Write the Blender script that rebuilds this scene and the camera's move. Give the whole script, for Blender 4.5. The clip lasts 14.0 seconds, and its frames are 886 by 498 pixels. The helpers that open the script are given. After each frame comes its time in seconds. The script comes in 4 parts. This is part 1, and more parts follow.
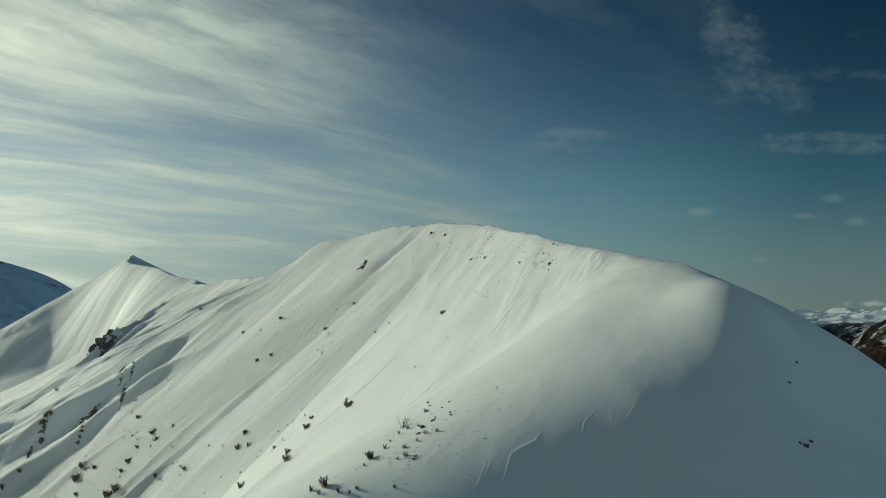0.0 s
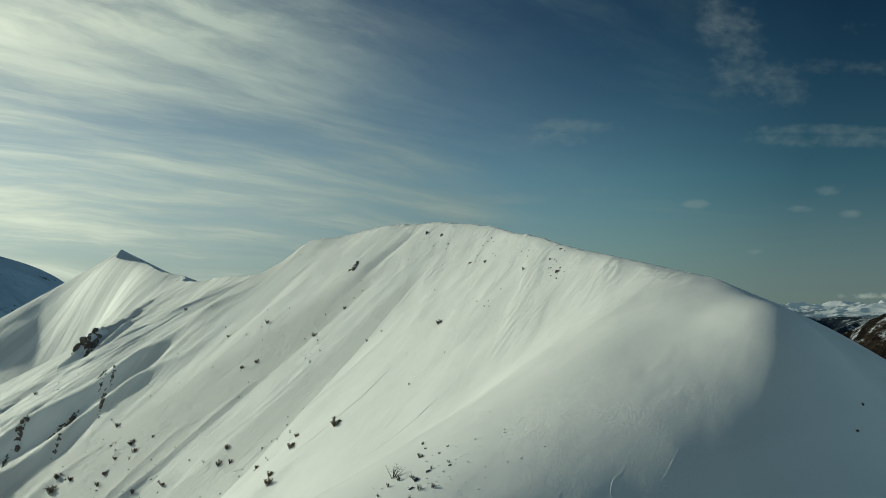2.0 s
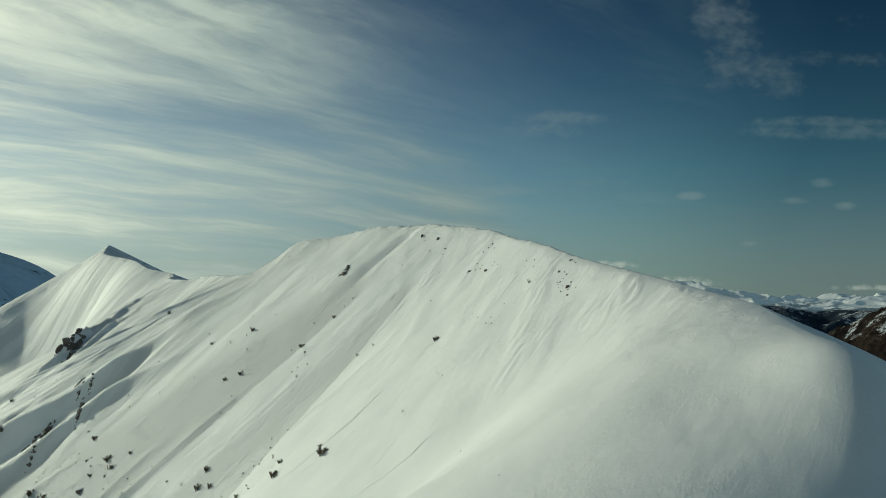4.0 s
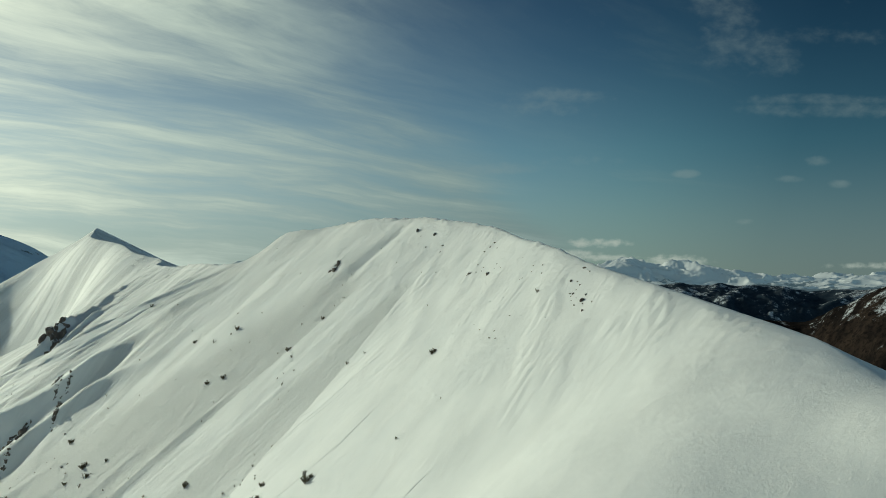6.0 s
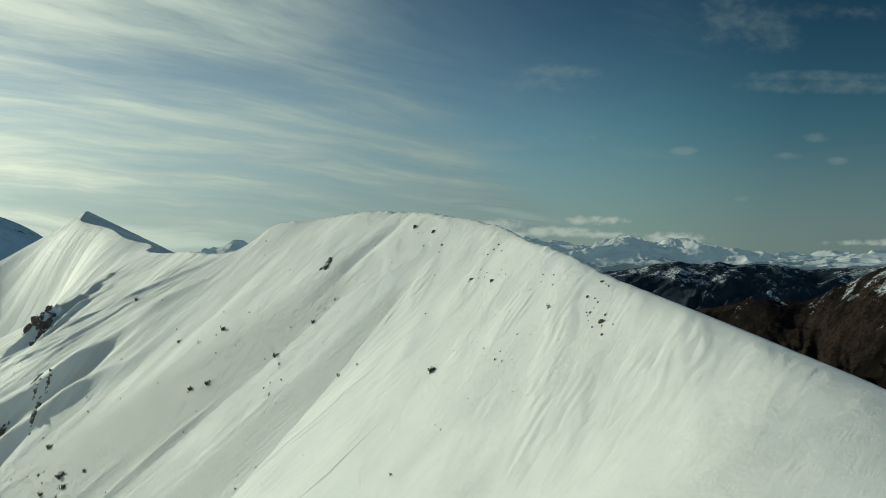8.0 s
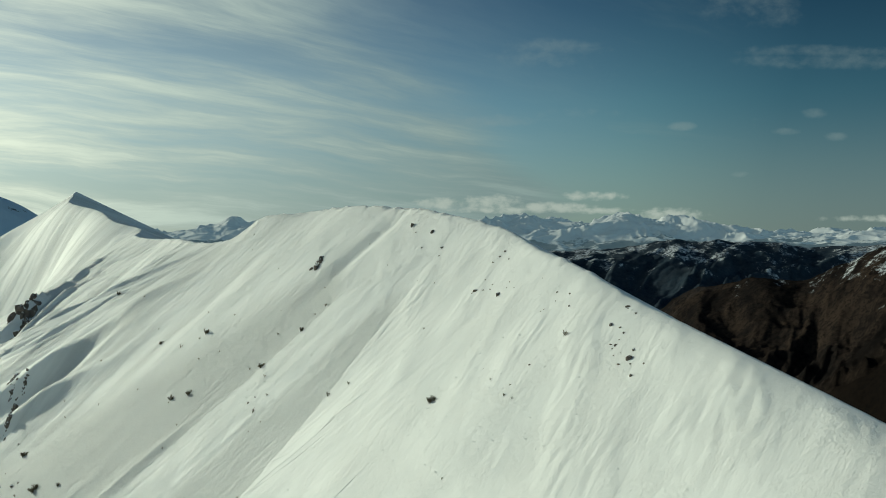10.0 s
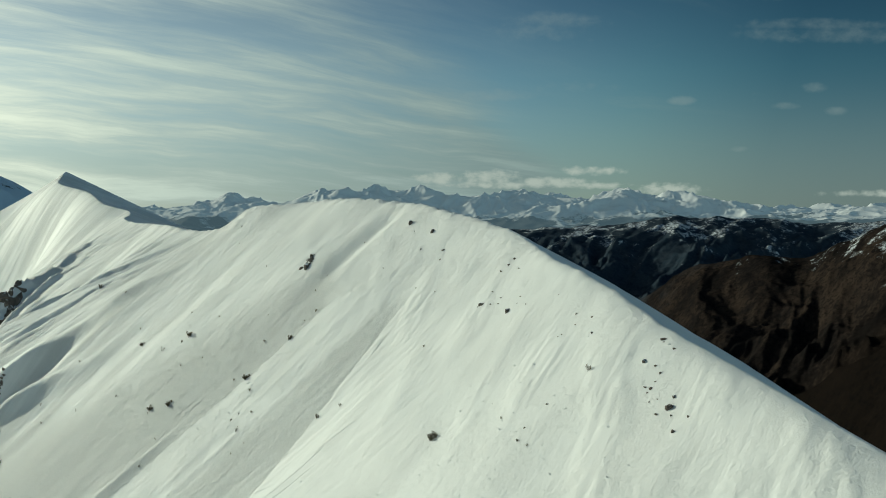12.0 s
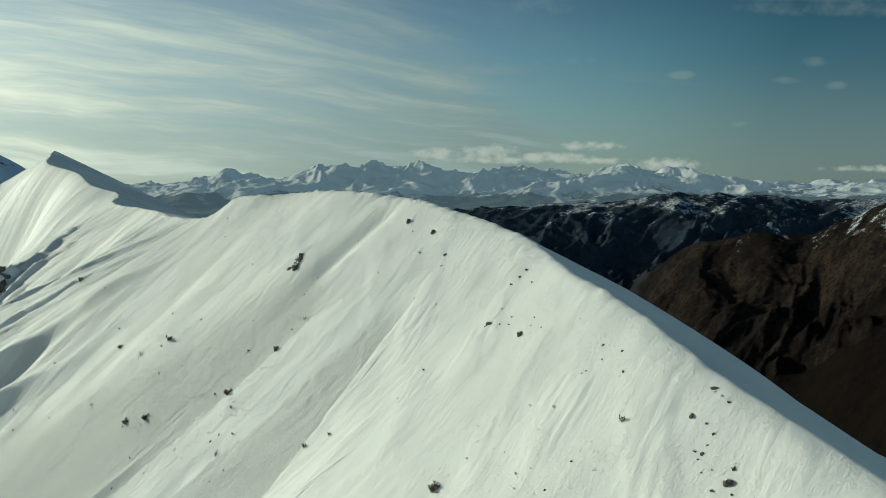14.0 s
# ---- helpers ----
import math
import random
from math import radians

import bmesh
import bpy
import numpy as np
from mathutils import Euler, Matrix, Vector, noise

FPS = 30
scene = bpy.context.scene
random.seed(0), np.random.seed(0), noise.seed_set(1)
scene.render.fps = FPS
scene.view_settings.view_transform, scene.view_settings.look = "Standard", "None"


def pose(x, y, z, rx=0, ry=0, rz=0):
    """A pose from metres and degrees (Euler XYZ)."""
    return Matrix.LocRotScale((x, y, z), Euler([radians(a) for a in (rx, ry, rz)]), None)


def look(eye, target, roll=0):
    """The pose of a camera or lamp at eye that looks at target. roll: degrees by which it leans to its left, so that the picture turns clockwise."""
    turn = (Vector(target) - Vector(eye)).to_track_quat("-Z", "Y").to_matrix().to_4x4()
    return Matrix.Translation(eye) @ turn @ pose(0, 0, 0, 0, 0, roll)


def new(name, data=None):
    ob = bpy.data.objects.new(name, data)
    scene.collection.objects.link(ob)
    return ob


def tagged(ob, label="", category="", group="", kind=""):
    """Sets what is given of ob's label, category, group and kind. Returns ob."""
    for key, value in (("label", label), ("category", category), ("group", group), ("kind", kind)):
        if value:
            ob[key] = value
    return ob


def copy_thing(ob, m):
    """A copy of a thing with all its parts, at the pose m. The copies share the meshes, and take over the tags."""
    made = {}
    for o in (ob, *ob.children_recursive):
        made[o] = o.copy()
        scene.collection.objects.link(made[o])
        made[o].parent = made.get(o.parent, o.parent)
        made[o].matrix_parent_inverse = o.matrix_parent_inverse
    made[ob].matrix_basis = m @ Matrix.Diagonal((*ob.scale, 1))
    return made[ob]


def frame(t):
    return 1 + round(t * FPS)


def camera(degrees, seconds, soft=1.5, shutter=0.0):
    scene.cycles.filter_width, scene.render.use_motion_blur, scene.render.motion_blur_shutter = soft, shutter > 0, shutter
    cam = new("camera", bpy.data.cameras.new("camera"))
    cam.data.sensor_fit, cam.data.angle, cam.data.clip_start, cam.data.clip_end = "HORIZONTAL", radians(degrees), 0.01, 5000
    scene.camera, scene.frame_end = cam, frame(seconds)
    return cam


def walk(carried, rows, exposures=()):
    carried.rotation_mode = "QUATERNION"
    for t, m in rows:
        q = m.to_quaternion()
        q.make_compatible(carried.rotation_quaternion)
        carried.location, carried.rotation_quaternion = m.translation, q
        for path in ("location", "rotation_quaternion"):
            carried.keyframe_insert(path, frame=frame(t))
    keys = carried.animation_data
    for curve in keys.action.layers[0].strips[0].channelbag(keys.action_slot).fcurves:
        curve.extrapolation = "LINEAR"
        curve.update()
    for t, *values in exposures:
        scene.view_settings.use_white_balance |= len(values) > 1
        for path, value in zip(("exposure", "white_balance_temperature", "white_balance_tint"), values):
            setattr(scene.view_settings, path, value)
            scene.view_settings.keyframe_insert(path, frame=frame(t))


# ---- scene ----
cam = camera(57.1, 14.0, soft=0.8)
METRES, EYE, TILT, LEAN, TURN = 120.0, 100.0, 5.0, 0.0, 0.0
ROWS = [
    (0.0, 0.0, 0.0, 0.0, -0.0, 0.0, 0.0),
    (0.5, -0.0008, 0.0295, 0.0047, -0.08, -0.14, -0.02),
    (1.0, -0.0013, 0.0664, 0.0103, -0.15, -0.27, -0.05),
    (1.5, -0.0018, 0.0977, 0.016, -0.23, -0.4, -0.06),
    (2.0, -0.0018, 0.1376, 0.0234, -0.3, -0.56, -0.06),
    (2.5, -0.0025, 0.1695, 0.0303, -0.39, -0.66, -0.07),
    (3.0, -0.0033, 0.208, 0.0378, -0.48, -0.77, -0.07),
    (5.5, -0.0062, 0.3834, 0.0795, -0.88, -2.2, -0.08),
    (6.0, -0.0068, 0.4211, 0.0901, -0.96, -2.68, -0.08),
    (6.5, -0.007, 0.4535, 0.0988, -1.0, -3.07, -0.07),
    (7.0, -0.0072, 0.4914, 0.1094, -1.05, -3.55, -0.05),
    (7.5, -0.0076, 0.5226, 0.1182, -1.1, -3.91, -0.04),
    (10.0, -0.0096, 0.6943, 0.1655, -1.31, -5.98, -0.07),
    (10.5, -0.01, 0.7293, 0.1745, -1.34, -6.42, -0.07),
    (11.0, -0.0104, 0.7642, 0.1827, -1.38, -6.87, -0.07),
    (11.5, -0.0108, 0.7995, 0.1895, -1.39, -7.31, -0.05),
    (12.0, -0.0111, 0.834, 0.1956, -1.42, -7.73, -0.05),
    (12.5, -0.0116, 0.8689, 0.2012, -1.46, -8.17, -0.04),
    (13.0, -0.0117, 0.9042, 0.2071, -1.48, -8.61, -0.06),
    (13.5, -0.0119, 0.9391, 0.2132, -1.5, -9.03, -0.04),
    (14.0, -0.0124, 0.9746, 0.2193, -1.53, -9.47, -0.06),
]
walk(cam, [(t, pose(0, 0, EYE, TILT, LEAN, TURN) @ pose(METRES * x, METRES * y, METRES * z, 90 + pitch, roll, yaw)) for t, x, y, z, yaw, pitch, roll in ROWS],
     exposures=[(0.0, -0.17, 6480, -4), (5.5, -0.06, 6480, -4), (14.0, 0.08, 6480, -4)])

# ---- light ----
SUN_BEARING, SUN_HEIGHT = -55.0, 15.5   # degrees from straight ahead (left: minus), degrees up
bx, by = math.sin(radians(SUN_BEARING)), math.cos(radians(SUN_BEARING))
to_sun = Vector((bx * math.cos(radians(SUN_HEIGHT)), by * math.cos(radians(SUN_HEIGHT)), math.sin(radians(SUN_HEIGHT))))
sun_data = bpy.data.lights.new("sun", "SUN")
sun_data.energy, sun_data.angle, sun_data.color = 3.2, radians(1.5), (0.97, 0.94, 0.785)
sun = new("sun", sun_data)
sun.matrix_world = look(to_sun * 1000, (0, 0, 0))

world = bpy.data.worlds.new("world")
scene.world = world
world.use_nodes = True


# ---- node helper ----
class Nodes:
    """A node tree of a material, or of the world, with short calls to build it."""

    def __init__(self, name, world=None):
        if world:
            self.tree = world.node_tree
            self.tree.nodes.clear()
            self.place = self.add("ShaderNodeTexCoord").outputs["Generated"]
            return
        self.mat = bpy.data.materials.new(name)
        self.mat.use_nodes = True
        self.tree = self.mat.node_tree
        self.bsdf = self.tree.nodes["Principled BSDF"]
        self.place = self.add("ShaderNodeTexCoord").outputs["Object"]

    def add(self, kind, **values):
        node = self.tree.nodes.new(kind)
        for key, value in values.items():
            node.inputs[key.replace("_", " ")].default_value = value
        return node

    def link(self, a, b):
        self.tree.links.new(a, b)

    def scaled(self, scale, turn=(0, 0, 0)):
        node = self.add("ShaderNodeMapping")
        node.inputs["Scale"].default_value, node.inputs["Rotation"].default_value = scale, turn
        self.link(self.place, node.inputs["Vector"])
        return node.outputs[0]

    def noise(self, scale, detail=4.0, rough=0.55, vector=None):
        node = self.add("ShaderNodeTexNoise", Scale=scale, Detail=detail, Roughness=rough)
        self.link(vector or self.place, node.inputs["Vector"])
        return node.outputs["Fac"]

    def ramp(self, value, stops):
        node = self.add("ShaderNodeValToRGB")
        marks = node.color_ramp.elements
        while len(marks) < len(stops):
            marks.new(0.5)
        for mark, (at, colour) in zip(marks, stops):
            mark.position, mark.color = at, (*colour, 1)
        self.link(value, node.inputs["Fac"])
        return node.outputs["Color"]

    def mix(self, fac, a, b, blend="MIX"):
        node = self.add("ShaderNodeMix")
        node.data_type, node.blend_type = "RGBA", blend
        for value, slot in ((fac, 0), (a, 6), (b, 7)):
            if isinstance(value, (int, float)):
                node.inputs[slot].default_value = value
            elif isinstance(value, tuple):
                node.inputs[slot].default_value = (*value, 1)
            else:
                self.link(value, node.inputs[slot])
        return node.outputs[2]

    def math(self, op, a, b=0.0):
        node = self.add("ShaderNodeMath")
        node.operation = op
        for value, slot in ((a, 0), (b, 1)):
            if isinstance(value, (int, float)):
                node.inputs[slot].default_value = value
            else:
                self.link(value, node.inputs[slot])
        return node.outputs[0]

    def steps(self, value, a, b, low=0.0, high=1.0):
        """low up to a, high from b on, smooth between."""
        node = self.add("ShaderNodeMapRange", From_Min=a, From_Max=b, To_Min=low, To_Max=high)
        node.interpolation_type = "SMOOTHSTEP"
        self.link(value, node.inputs["Value"])
        return node.outputs[0]

    def vector(self, x, y, z=0.0):
        node = self.add("ShaderNodeCombineXYZ")
        for value, slot in ((x, 0), (y, 1), (z, 2)):
            if isinstance(value, (int, float)):
                node.inputs[slot].default_value = value
            else:
                self.link(value, node.inputs[slot])
        return node.outputs[0]

    def bump(self, height, distance, strength=1.0, below=None):
        node = self.add("ShaderNodeBump", Distance=distance, Strength=strength)
        self.link(height, node.inputs["Height"])
        if below:
            self.link(below, node.inputs["Normal"])
        return node.outputs[0]

    def done(self, colour, rough=0.8, normal=None):
        for value, slot in ((colour, "Base Color"), (rough, "Roughness")):
            if isinstance(value, tuple):
                self.bsdf.inputs[slot].default_value = (*value, 1)
            elif isinstance(value, (int, float)):
                self.bsdf.inputs[slot].default_value = value
            else:
                self.link(value, self.bsdf.inputs[slot])
        if normal:
            self.link(normal, self.bsdf.inputs["Normal"])
        return self.mat


# small clouds: tangents of bearing and height, half widths, strength
PUFFS = [(0.204, 0.048, 0.034, 0.005, 0.8), (0.085, 0.040, 0.030, 0.008, 1.0), (0.02, 0.039, 0.028, 0.006, 1.0), (0.155, 0.033, 0.05, 0.006, 1.0),
         (0.19, 0.030, 0.06, 0.004, 0.9), (0.12, 0.031, 0.09, 0.004, 0.9), (0.305, 0.025, 0.035, 0.007, 1.0), (0.55, 0.020, 0.045, 0.004, 0.7)]
# faint wisps, likewise
WISPS = [(0.375, 0.315, 0.035, 0.05, 0.9), (0.35, 0.37, 0.02, 0.05, 0.7), (0.41, 0.29, 0.04, 0.03, 0.7), (0.50, 0.226, 0.09, 0.007, 0.8), (0.47, 0.214, 0.07, 0.009, 0.8),
         (0.54, 0.215, 0.05, 0.009, 0.8), (0.52, 0.31, 0.07, 0.012, 0.7), (0.17, 0.232, 0.06, 0.008, 0.8), (0.12, 0.218, 0.05, 0.01, 0.6), (0.08, 0.14, 0.06, 0.006, 0.9),
         (0.18, 0.15, 0.05, 0.006, 0.6), (0.318, 0.134, 0.013, 0.0045, 1.3), (0.51, 0.122, 0.013, 0.005, 1.35), (0.482, 0.150, 0.013, 0.005, 0.9), (0.45, 0.128, 0.015, 0.004, 1.1),
         (0.39, 0.075, 0.009, 0.003, 0.8)]


def build_sky(world):
    n = Nodes("sky", world)
    out, back = n.add("ShaderNodeOutputWorld"), n.add("ShaderNodeBackground", Strength=0.1)
    sky = n.add("ShaderNodeTexSky")
    sky.sky_type, sky.sun_disc = "NISHITA", False
    sky.sun_elevation, sky.sun_rotation = radians(SUN_HEIGHT), radians(SUN_BEARING)
    sky.altitude, sky.air_density, sky.dust_density, sky.ozone_density = 2000, 1.0, 0.5, 1.5
    split = n.add("ShaderNodeSeparateXYZ")
    n.link(n.place, split.inputs[0])
    x, y, z = split.outputs
    near = n.add("ShaderNodeVectorMath")
    near.operation = "DOT_PRODUCT"
    n.link(n.place, near.inputs[0])
    near.inputs[1].default_value = to_sun
    near = near.outputs["Value"]
    # clear air: deep and dark square to the sun, pale towards it
    # the unseen sky opposite the sun is brightened as fill for shaded snow
    depth = n.ramp(n.steps(near, -1.0, 1.0), [(0.0, (1.9, 1.85, 1.5)), (0.3, (1.6, 1.6, 1.3)), (0.5, (0.18, 0.30, 0.31)), (0.66, (0.215, 0.355, 0.36)), (0.76, (0.37, 0.52, 0.49)),
                                            (0.9, (0.56, 0.66, 0.64)), (1.0, (0.8, 0.84, 0.8))])
    high = n.ramp(z, [(0.0, (1.0, 1.02, 1.2)), (0.08, (1.02, 1.02, 1.07)), (0.16, (0.96, 0.965, 0.98)), (0.26, (0.57, 0.64, 0.73)), (0.34, (0.36, 0.45, 0.57)), (0.42, (0.28, 0.36, 0.48))])
    clear = n.mix(1.0, n.mix(1.0, sky.outputs[0], depth, "MULTIPLY"), high, "MULTIPLY")
    # hazy air along the horizon
    murk = n.ramp(near, [(0.15, (1.65, 1.9, 2.05)), (0.6, (2.4, 2.8, 2.7)), (0.75, (2.8, 3.2, 3.1)), (0.9, (3.6, 4.0, 3.7))])
    clear = n.mix(n.steps(z, 0.17, 0.0, 0.0, 0.65), clear, murk)
    # high streaked cloud on a level sheet
    den = n.math("ADD", n.math("MAXIMUM", z, 0.0), 0.07)
    px, py = n.math("DIVIDE", x, den), n.math("DIVIDE", y, den)
    def turned(degrees):
        c, s = math.cos(radians(degrees)), math.sin(radians(degrees))
        return (n.math("SUBTRACT", n.math("MULTIPLY", px, c), n.math("MULTIPLY", py, s)), n.math("ADD", n.math("MULTIPLY", px, s), n.math("MULTIPLY", py, c)))

    across, along = turned(42)
    bend = n.math("SUBTRACT", n.noise(0.7, 4, 0.55, n.vector(across, n.math("MULTIPLY", along, 0.5))), 0.5)
    bent = n.math("ADD", across, n.math("MULTIPLY", bend, 0.8))
    streak = n.noise(0.95, 8, 0.6, n.vector(bent, n.math("MULTIPLY", along, 0.34)))
    fine = n.noise(3.6, 7, 0.64, n.vector(bent, n.math("MULTIPLY", along, 0.2), 3.0))
    body = n.math("ADD", n.math("MULTIPLY", streak, 0.7), n.math("MULTIPLY", fine, 0.3))
    # the sheet's ragged edge, and lumps in its high part
    border = n.math("ADD", turned(15)[0], n.math("MULTIPLY", bend, 1.1))
    veil = n.math("ADD", n.steps(border, -0.62, -1.25, 0.0, 0.72), n.steps(border, 0.1, -1.1, 0.0, 0.28))
    rippled = n.math("MULTIPLY", n.steps(n.noise(3.0, 7, 0.62, n.vector(bent, n.math("MULTIPLY", along, 0.7), 9.0)), 0.40, 0.62), n.steps(z, 0.26, 0.36, 0.0, 0.45))
    ahead = n.math("MAXIMUM", y, 0.05)
    ta, te = n.math("DIVIDE", x, ahead), n.math("DIVIDE", z, ahead)
    sway = n.math("MULTIPLY", n.noise(3.0, 4, 0.55, n.vector(ta, te, 7.0)), 0.05)
    bars = n.noise(1.0, 7, 0.6, n.vector(n.math("MULTIPLY", ta, 2.6), n.math("MULTIPLY", n.math("ADD", n.math("ADD", te, sway), n.math("MULTIPLY", ta, 0.10)), 30.0)))
    flat = n.steps(te, 0.20, 0.07)
    body = n.math("ADD", n.math("MULTIPLY", body, n.math("SUBTRACT", 1.0, flat)), n.math("MULTIPLY", bars, flat))
    veil = n.math("MAXIMUM", veil, n.math("MULTIPLY", flat, n.steps(ta, 0.22, -0.2, 0.0, 0.95)))
    thick = n.math("ADD", n.steps(body, 0.40, 0.60, 0.0, 0.46), rippled)
    wisps = n.math("MULTIPLY", n.steps(body, 0.52, 0.72), n.steps(border, 0.9, -0.8, 0.0, 0.4))
    low = n.steps(z, 0.30, 0.02, 0.36, 0.54)
    cloud = n.math("MAXIMUM", n.math("MULTIPLY", veil, n.math("ADD", thick, low)), wisps)
    cloud = n.math("MINIMUM", cloud, 1.0)
    shade = n.ramp(near, [(0.2, (1.4, 1.85, 2.0)), (0.5, (2.3, 2.9, 3.0)), (0.66, (3.3, 3.9, 3.9)), (0.8, (4.9, 5.4, 5.1)), (0.9, (7.7, 7.9, 7.0))])
    relief = n.ramp(body, [(0.40, (0.74, 0.76, 0.78)), (0.50, (0.90, 0.91, 0.91)), (0.62, (1.18, 1.17, 1.13))])
    colour = n.mix(cloud, clear, n.mix(1.0, shade, relief, "MULTIPLY"))
    # small low clouds
    lump = n.noise(62.0, 5, 0.55, n.vector(ta, n.math("MULTIPLY", te, 1.5)))
    def spots(rows):
        most = None
        for a, e, wide, tall, strength in rows:
            da = n.math("POWER", n.math("DIVIDE", n.math("SUBTRACT", ta, a), wide), 2.0)
            de = n.math("POWER", n.math("DIVIDE", n.math("SUBTRACT", te, e), tall), 2.0)
            spot = n.math("MULTIPLY", n.math("SUBTRACT", 1.0, n.math("MULTIPLY", n.math("ADD", da, de), 0.45)), strength)
            most = spot if most is None else n.math("MAXIMUM", most, spot)
        return most

    puff = spots(PUFFS)
    smoke = n.noise(11.0, 5, 0.55, n.vector(n.math("ADD", ta, n.math("MULTIPLY", te, -0.5)), n.math("MULTIPLY", te, 1.6), 5.0))
    faint = n.math("MULTIPLY", n.steps(n.math("ADD", n.math("MULTIPLY", n.math("MAXIMUM", spots(WISPS), -0.2), 0.45), n.math("ADD", n.math("SUBTRACT", smoke, 0.5), n.math("MULTIPLY", n.math("SUBTRACT", lump, 0.5), 0.6))), 0.05, 0.75), 0.34)
    colour = n.mix(faint, colour, (2.6, 3.1, 3.2))
    puff = n.math("MULTIPLY", n.steps(n.math("ADD", n.math("MULTIPLY", puff, 0.55), n.math("MULTIPLY", n.math("SUBTRACT", lump, 0.5), 1.2)), 0.08, 0.66), 0.85)
    colour = n.mix(puff, colour, (4.4, 4.7, 4.4))
    n.link(colour, back.inputs["Color"])
    n.link(back.outputs[0], out.inputs["Surface"])


build_sky(world)


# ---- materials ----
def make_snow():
    """Fresh wind-packed snow, with strips of old grainy snow where it slid off and streaks greyed for shade."""
    n = Nodes("snow")
    where = n.add("ShaderNodeSeparateXYZ")
    n.link(n.place, where.inputs[0])
    x, y, _ = where.outputs
    ragged = n.math("ADD", y, n.math("MULTIPLY", n.math("SUBTRACT", n.noise(0.25, 5, 0.65), 0.5), 5.0))

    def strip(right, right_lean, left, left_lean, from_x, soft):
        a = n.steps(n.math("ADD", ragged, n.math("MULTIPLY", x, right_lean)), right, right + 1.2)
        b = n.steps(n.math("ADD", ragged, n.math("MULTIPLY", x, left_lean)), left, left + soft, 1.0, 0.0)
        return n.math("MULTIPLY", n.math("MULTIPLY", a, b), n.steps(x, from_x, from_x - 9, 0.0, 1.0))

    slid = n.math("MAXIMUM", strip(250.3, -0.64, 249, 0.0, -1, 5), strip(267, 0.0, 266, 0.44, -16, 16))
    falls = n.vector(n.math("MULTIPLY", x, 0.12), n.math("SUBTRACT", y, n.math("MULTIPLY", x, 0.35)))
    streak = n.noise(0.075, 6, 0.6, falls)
    # streaks that put the shade among ribs and rough grain into the colour
    rib_shade = n.math("MULTIPLY", n.steps(streak, 0.42, 0.60), n.math("MAXIMUM", n.steps(y, 290, 380, 0.15, 0.85), n.steps(x, -45, -100, 0.0, 0.8)))
    # slid old snow and the painted shade take the same grey
    old = n.math("MAXIMUM", slid, rib_shade)
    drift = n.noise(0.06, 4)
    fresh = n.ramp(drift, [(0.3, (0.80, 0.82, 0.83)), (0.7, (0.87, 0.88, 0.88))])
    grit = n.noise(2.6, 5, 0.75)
    old_shaded = n.ramp(grit, [(0.35, (0.58, 0.60, 0.61)), (0.6, (0.74, 0.76, 0.77))])
    colour = n.mix(n.math("MULTIPLY", old, 0.85), fresh, old_shaded)
    patch = n.steps(n.noise(0.11, 4, 0.6), 0.38, 0.62, 0.35, 1.0)
    fall = n.math("SUBTRACT", y, n.math("MULTIPLY", x, n.steps(y, 200, 330, 1.0, 0.3)))
    combed = n.noise(0.7, 6, 0.68, n.vector(n.math("MULTIPLY", x, 0.22), fall))
    lumps = n.noise(1.3, 6, 0.72)
    fine = n.noise(3.4, 5, 0.75)
    packed = n.math("ADD", n.steps(y, 105, 150, 0.3, 0.65), n.steps(y, 215, 300, 0.0, 0.6))
    relief = n.math("ADD", n.math("MULTIPLY", lumps, 0.6), n.math("MULTIPLY", fine, 0.55))
    relief = n.math("MULTIPLY", relief, n.math("MULTIPLY", packed, n.math("ADD", n.math("MULTIPLY", patch, 0.8), n.math("MULTIPLY", old, 1.3))))
    normal = n.bump(relief, 0.38, 0.92, n.bump(n.math("MULTIPLY", combed, n.math("MULTIPLY", packed, n.steps(y, 190, 330, 0.4, 0.9))), 0.5, 0.65))
    n.bsdf.inputs["Specular IOR Level"].default_value = 0.2
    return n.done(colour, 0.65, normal)


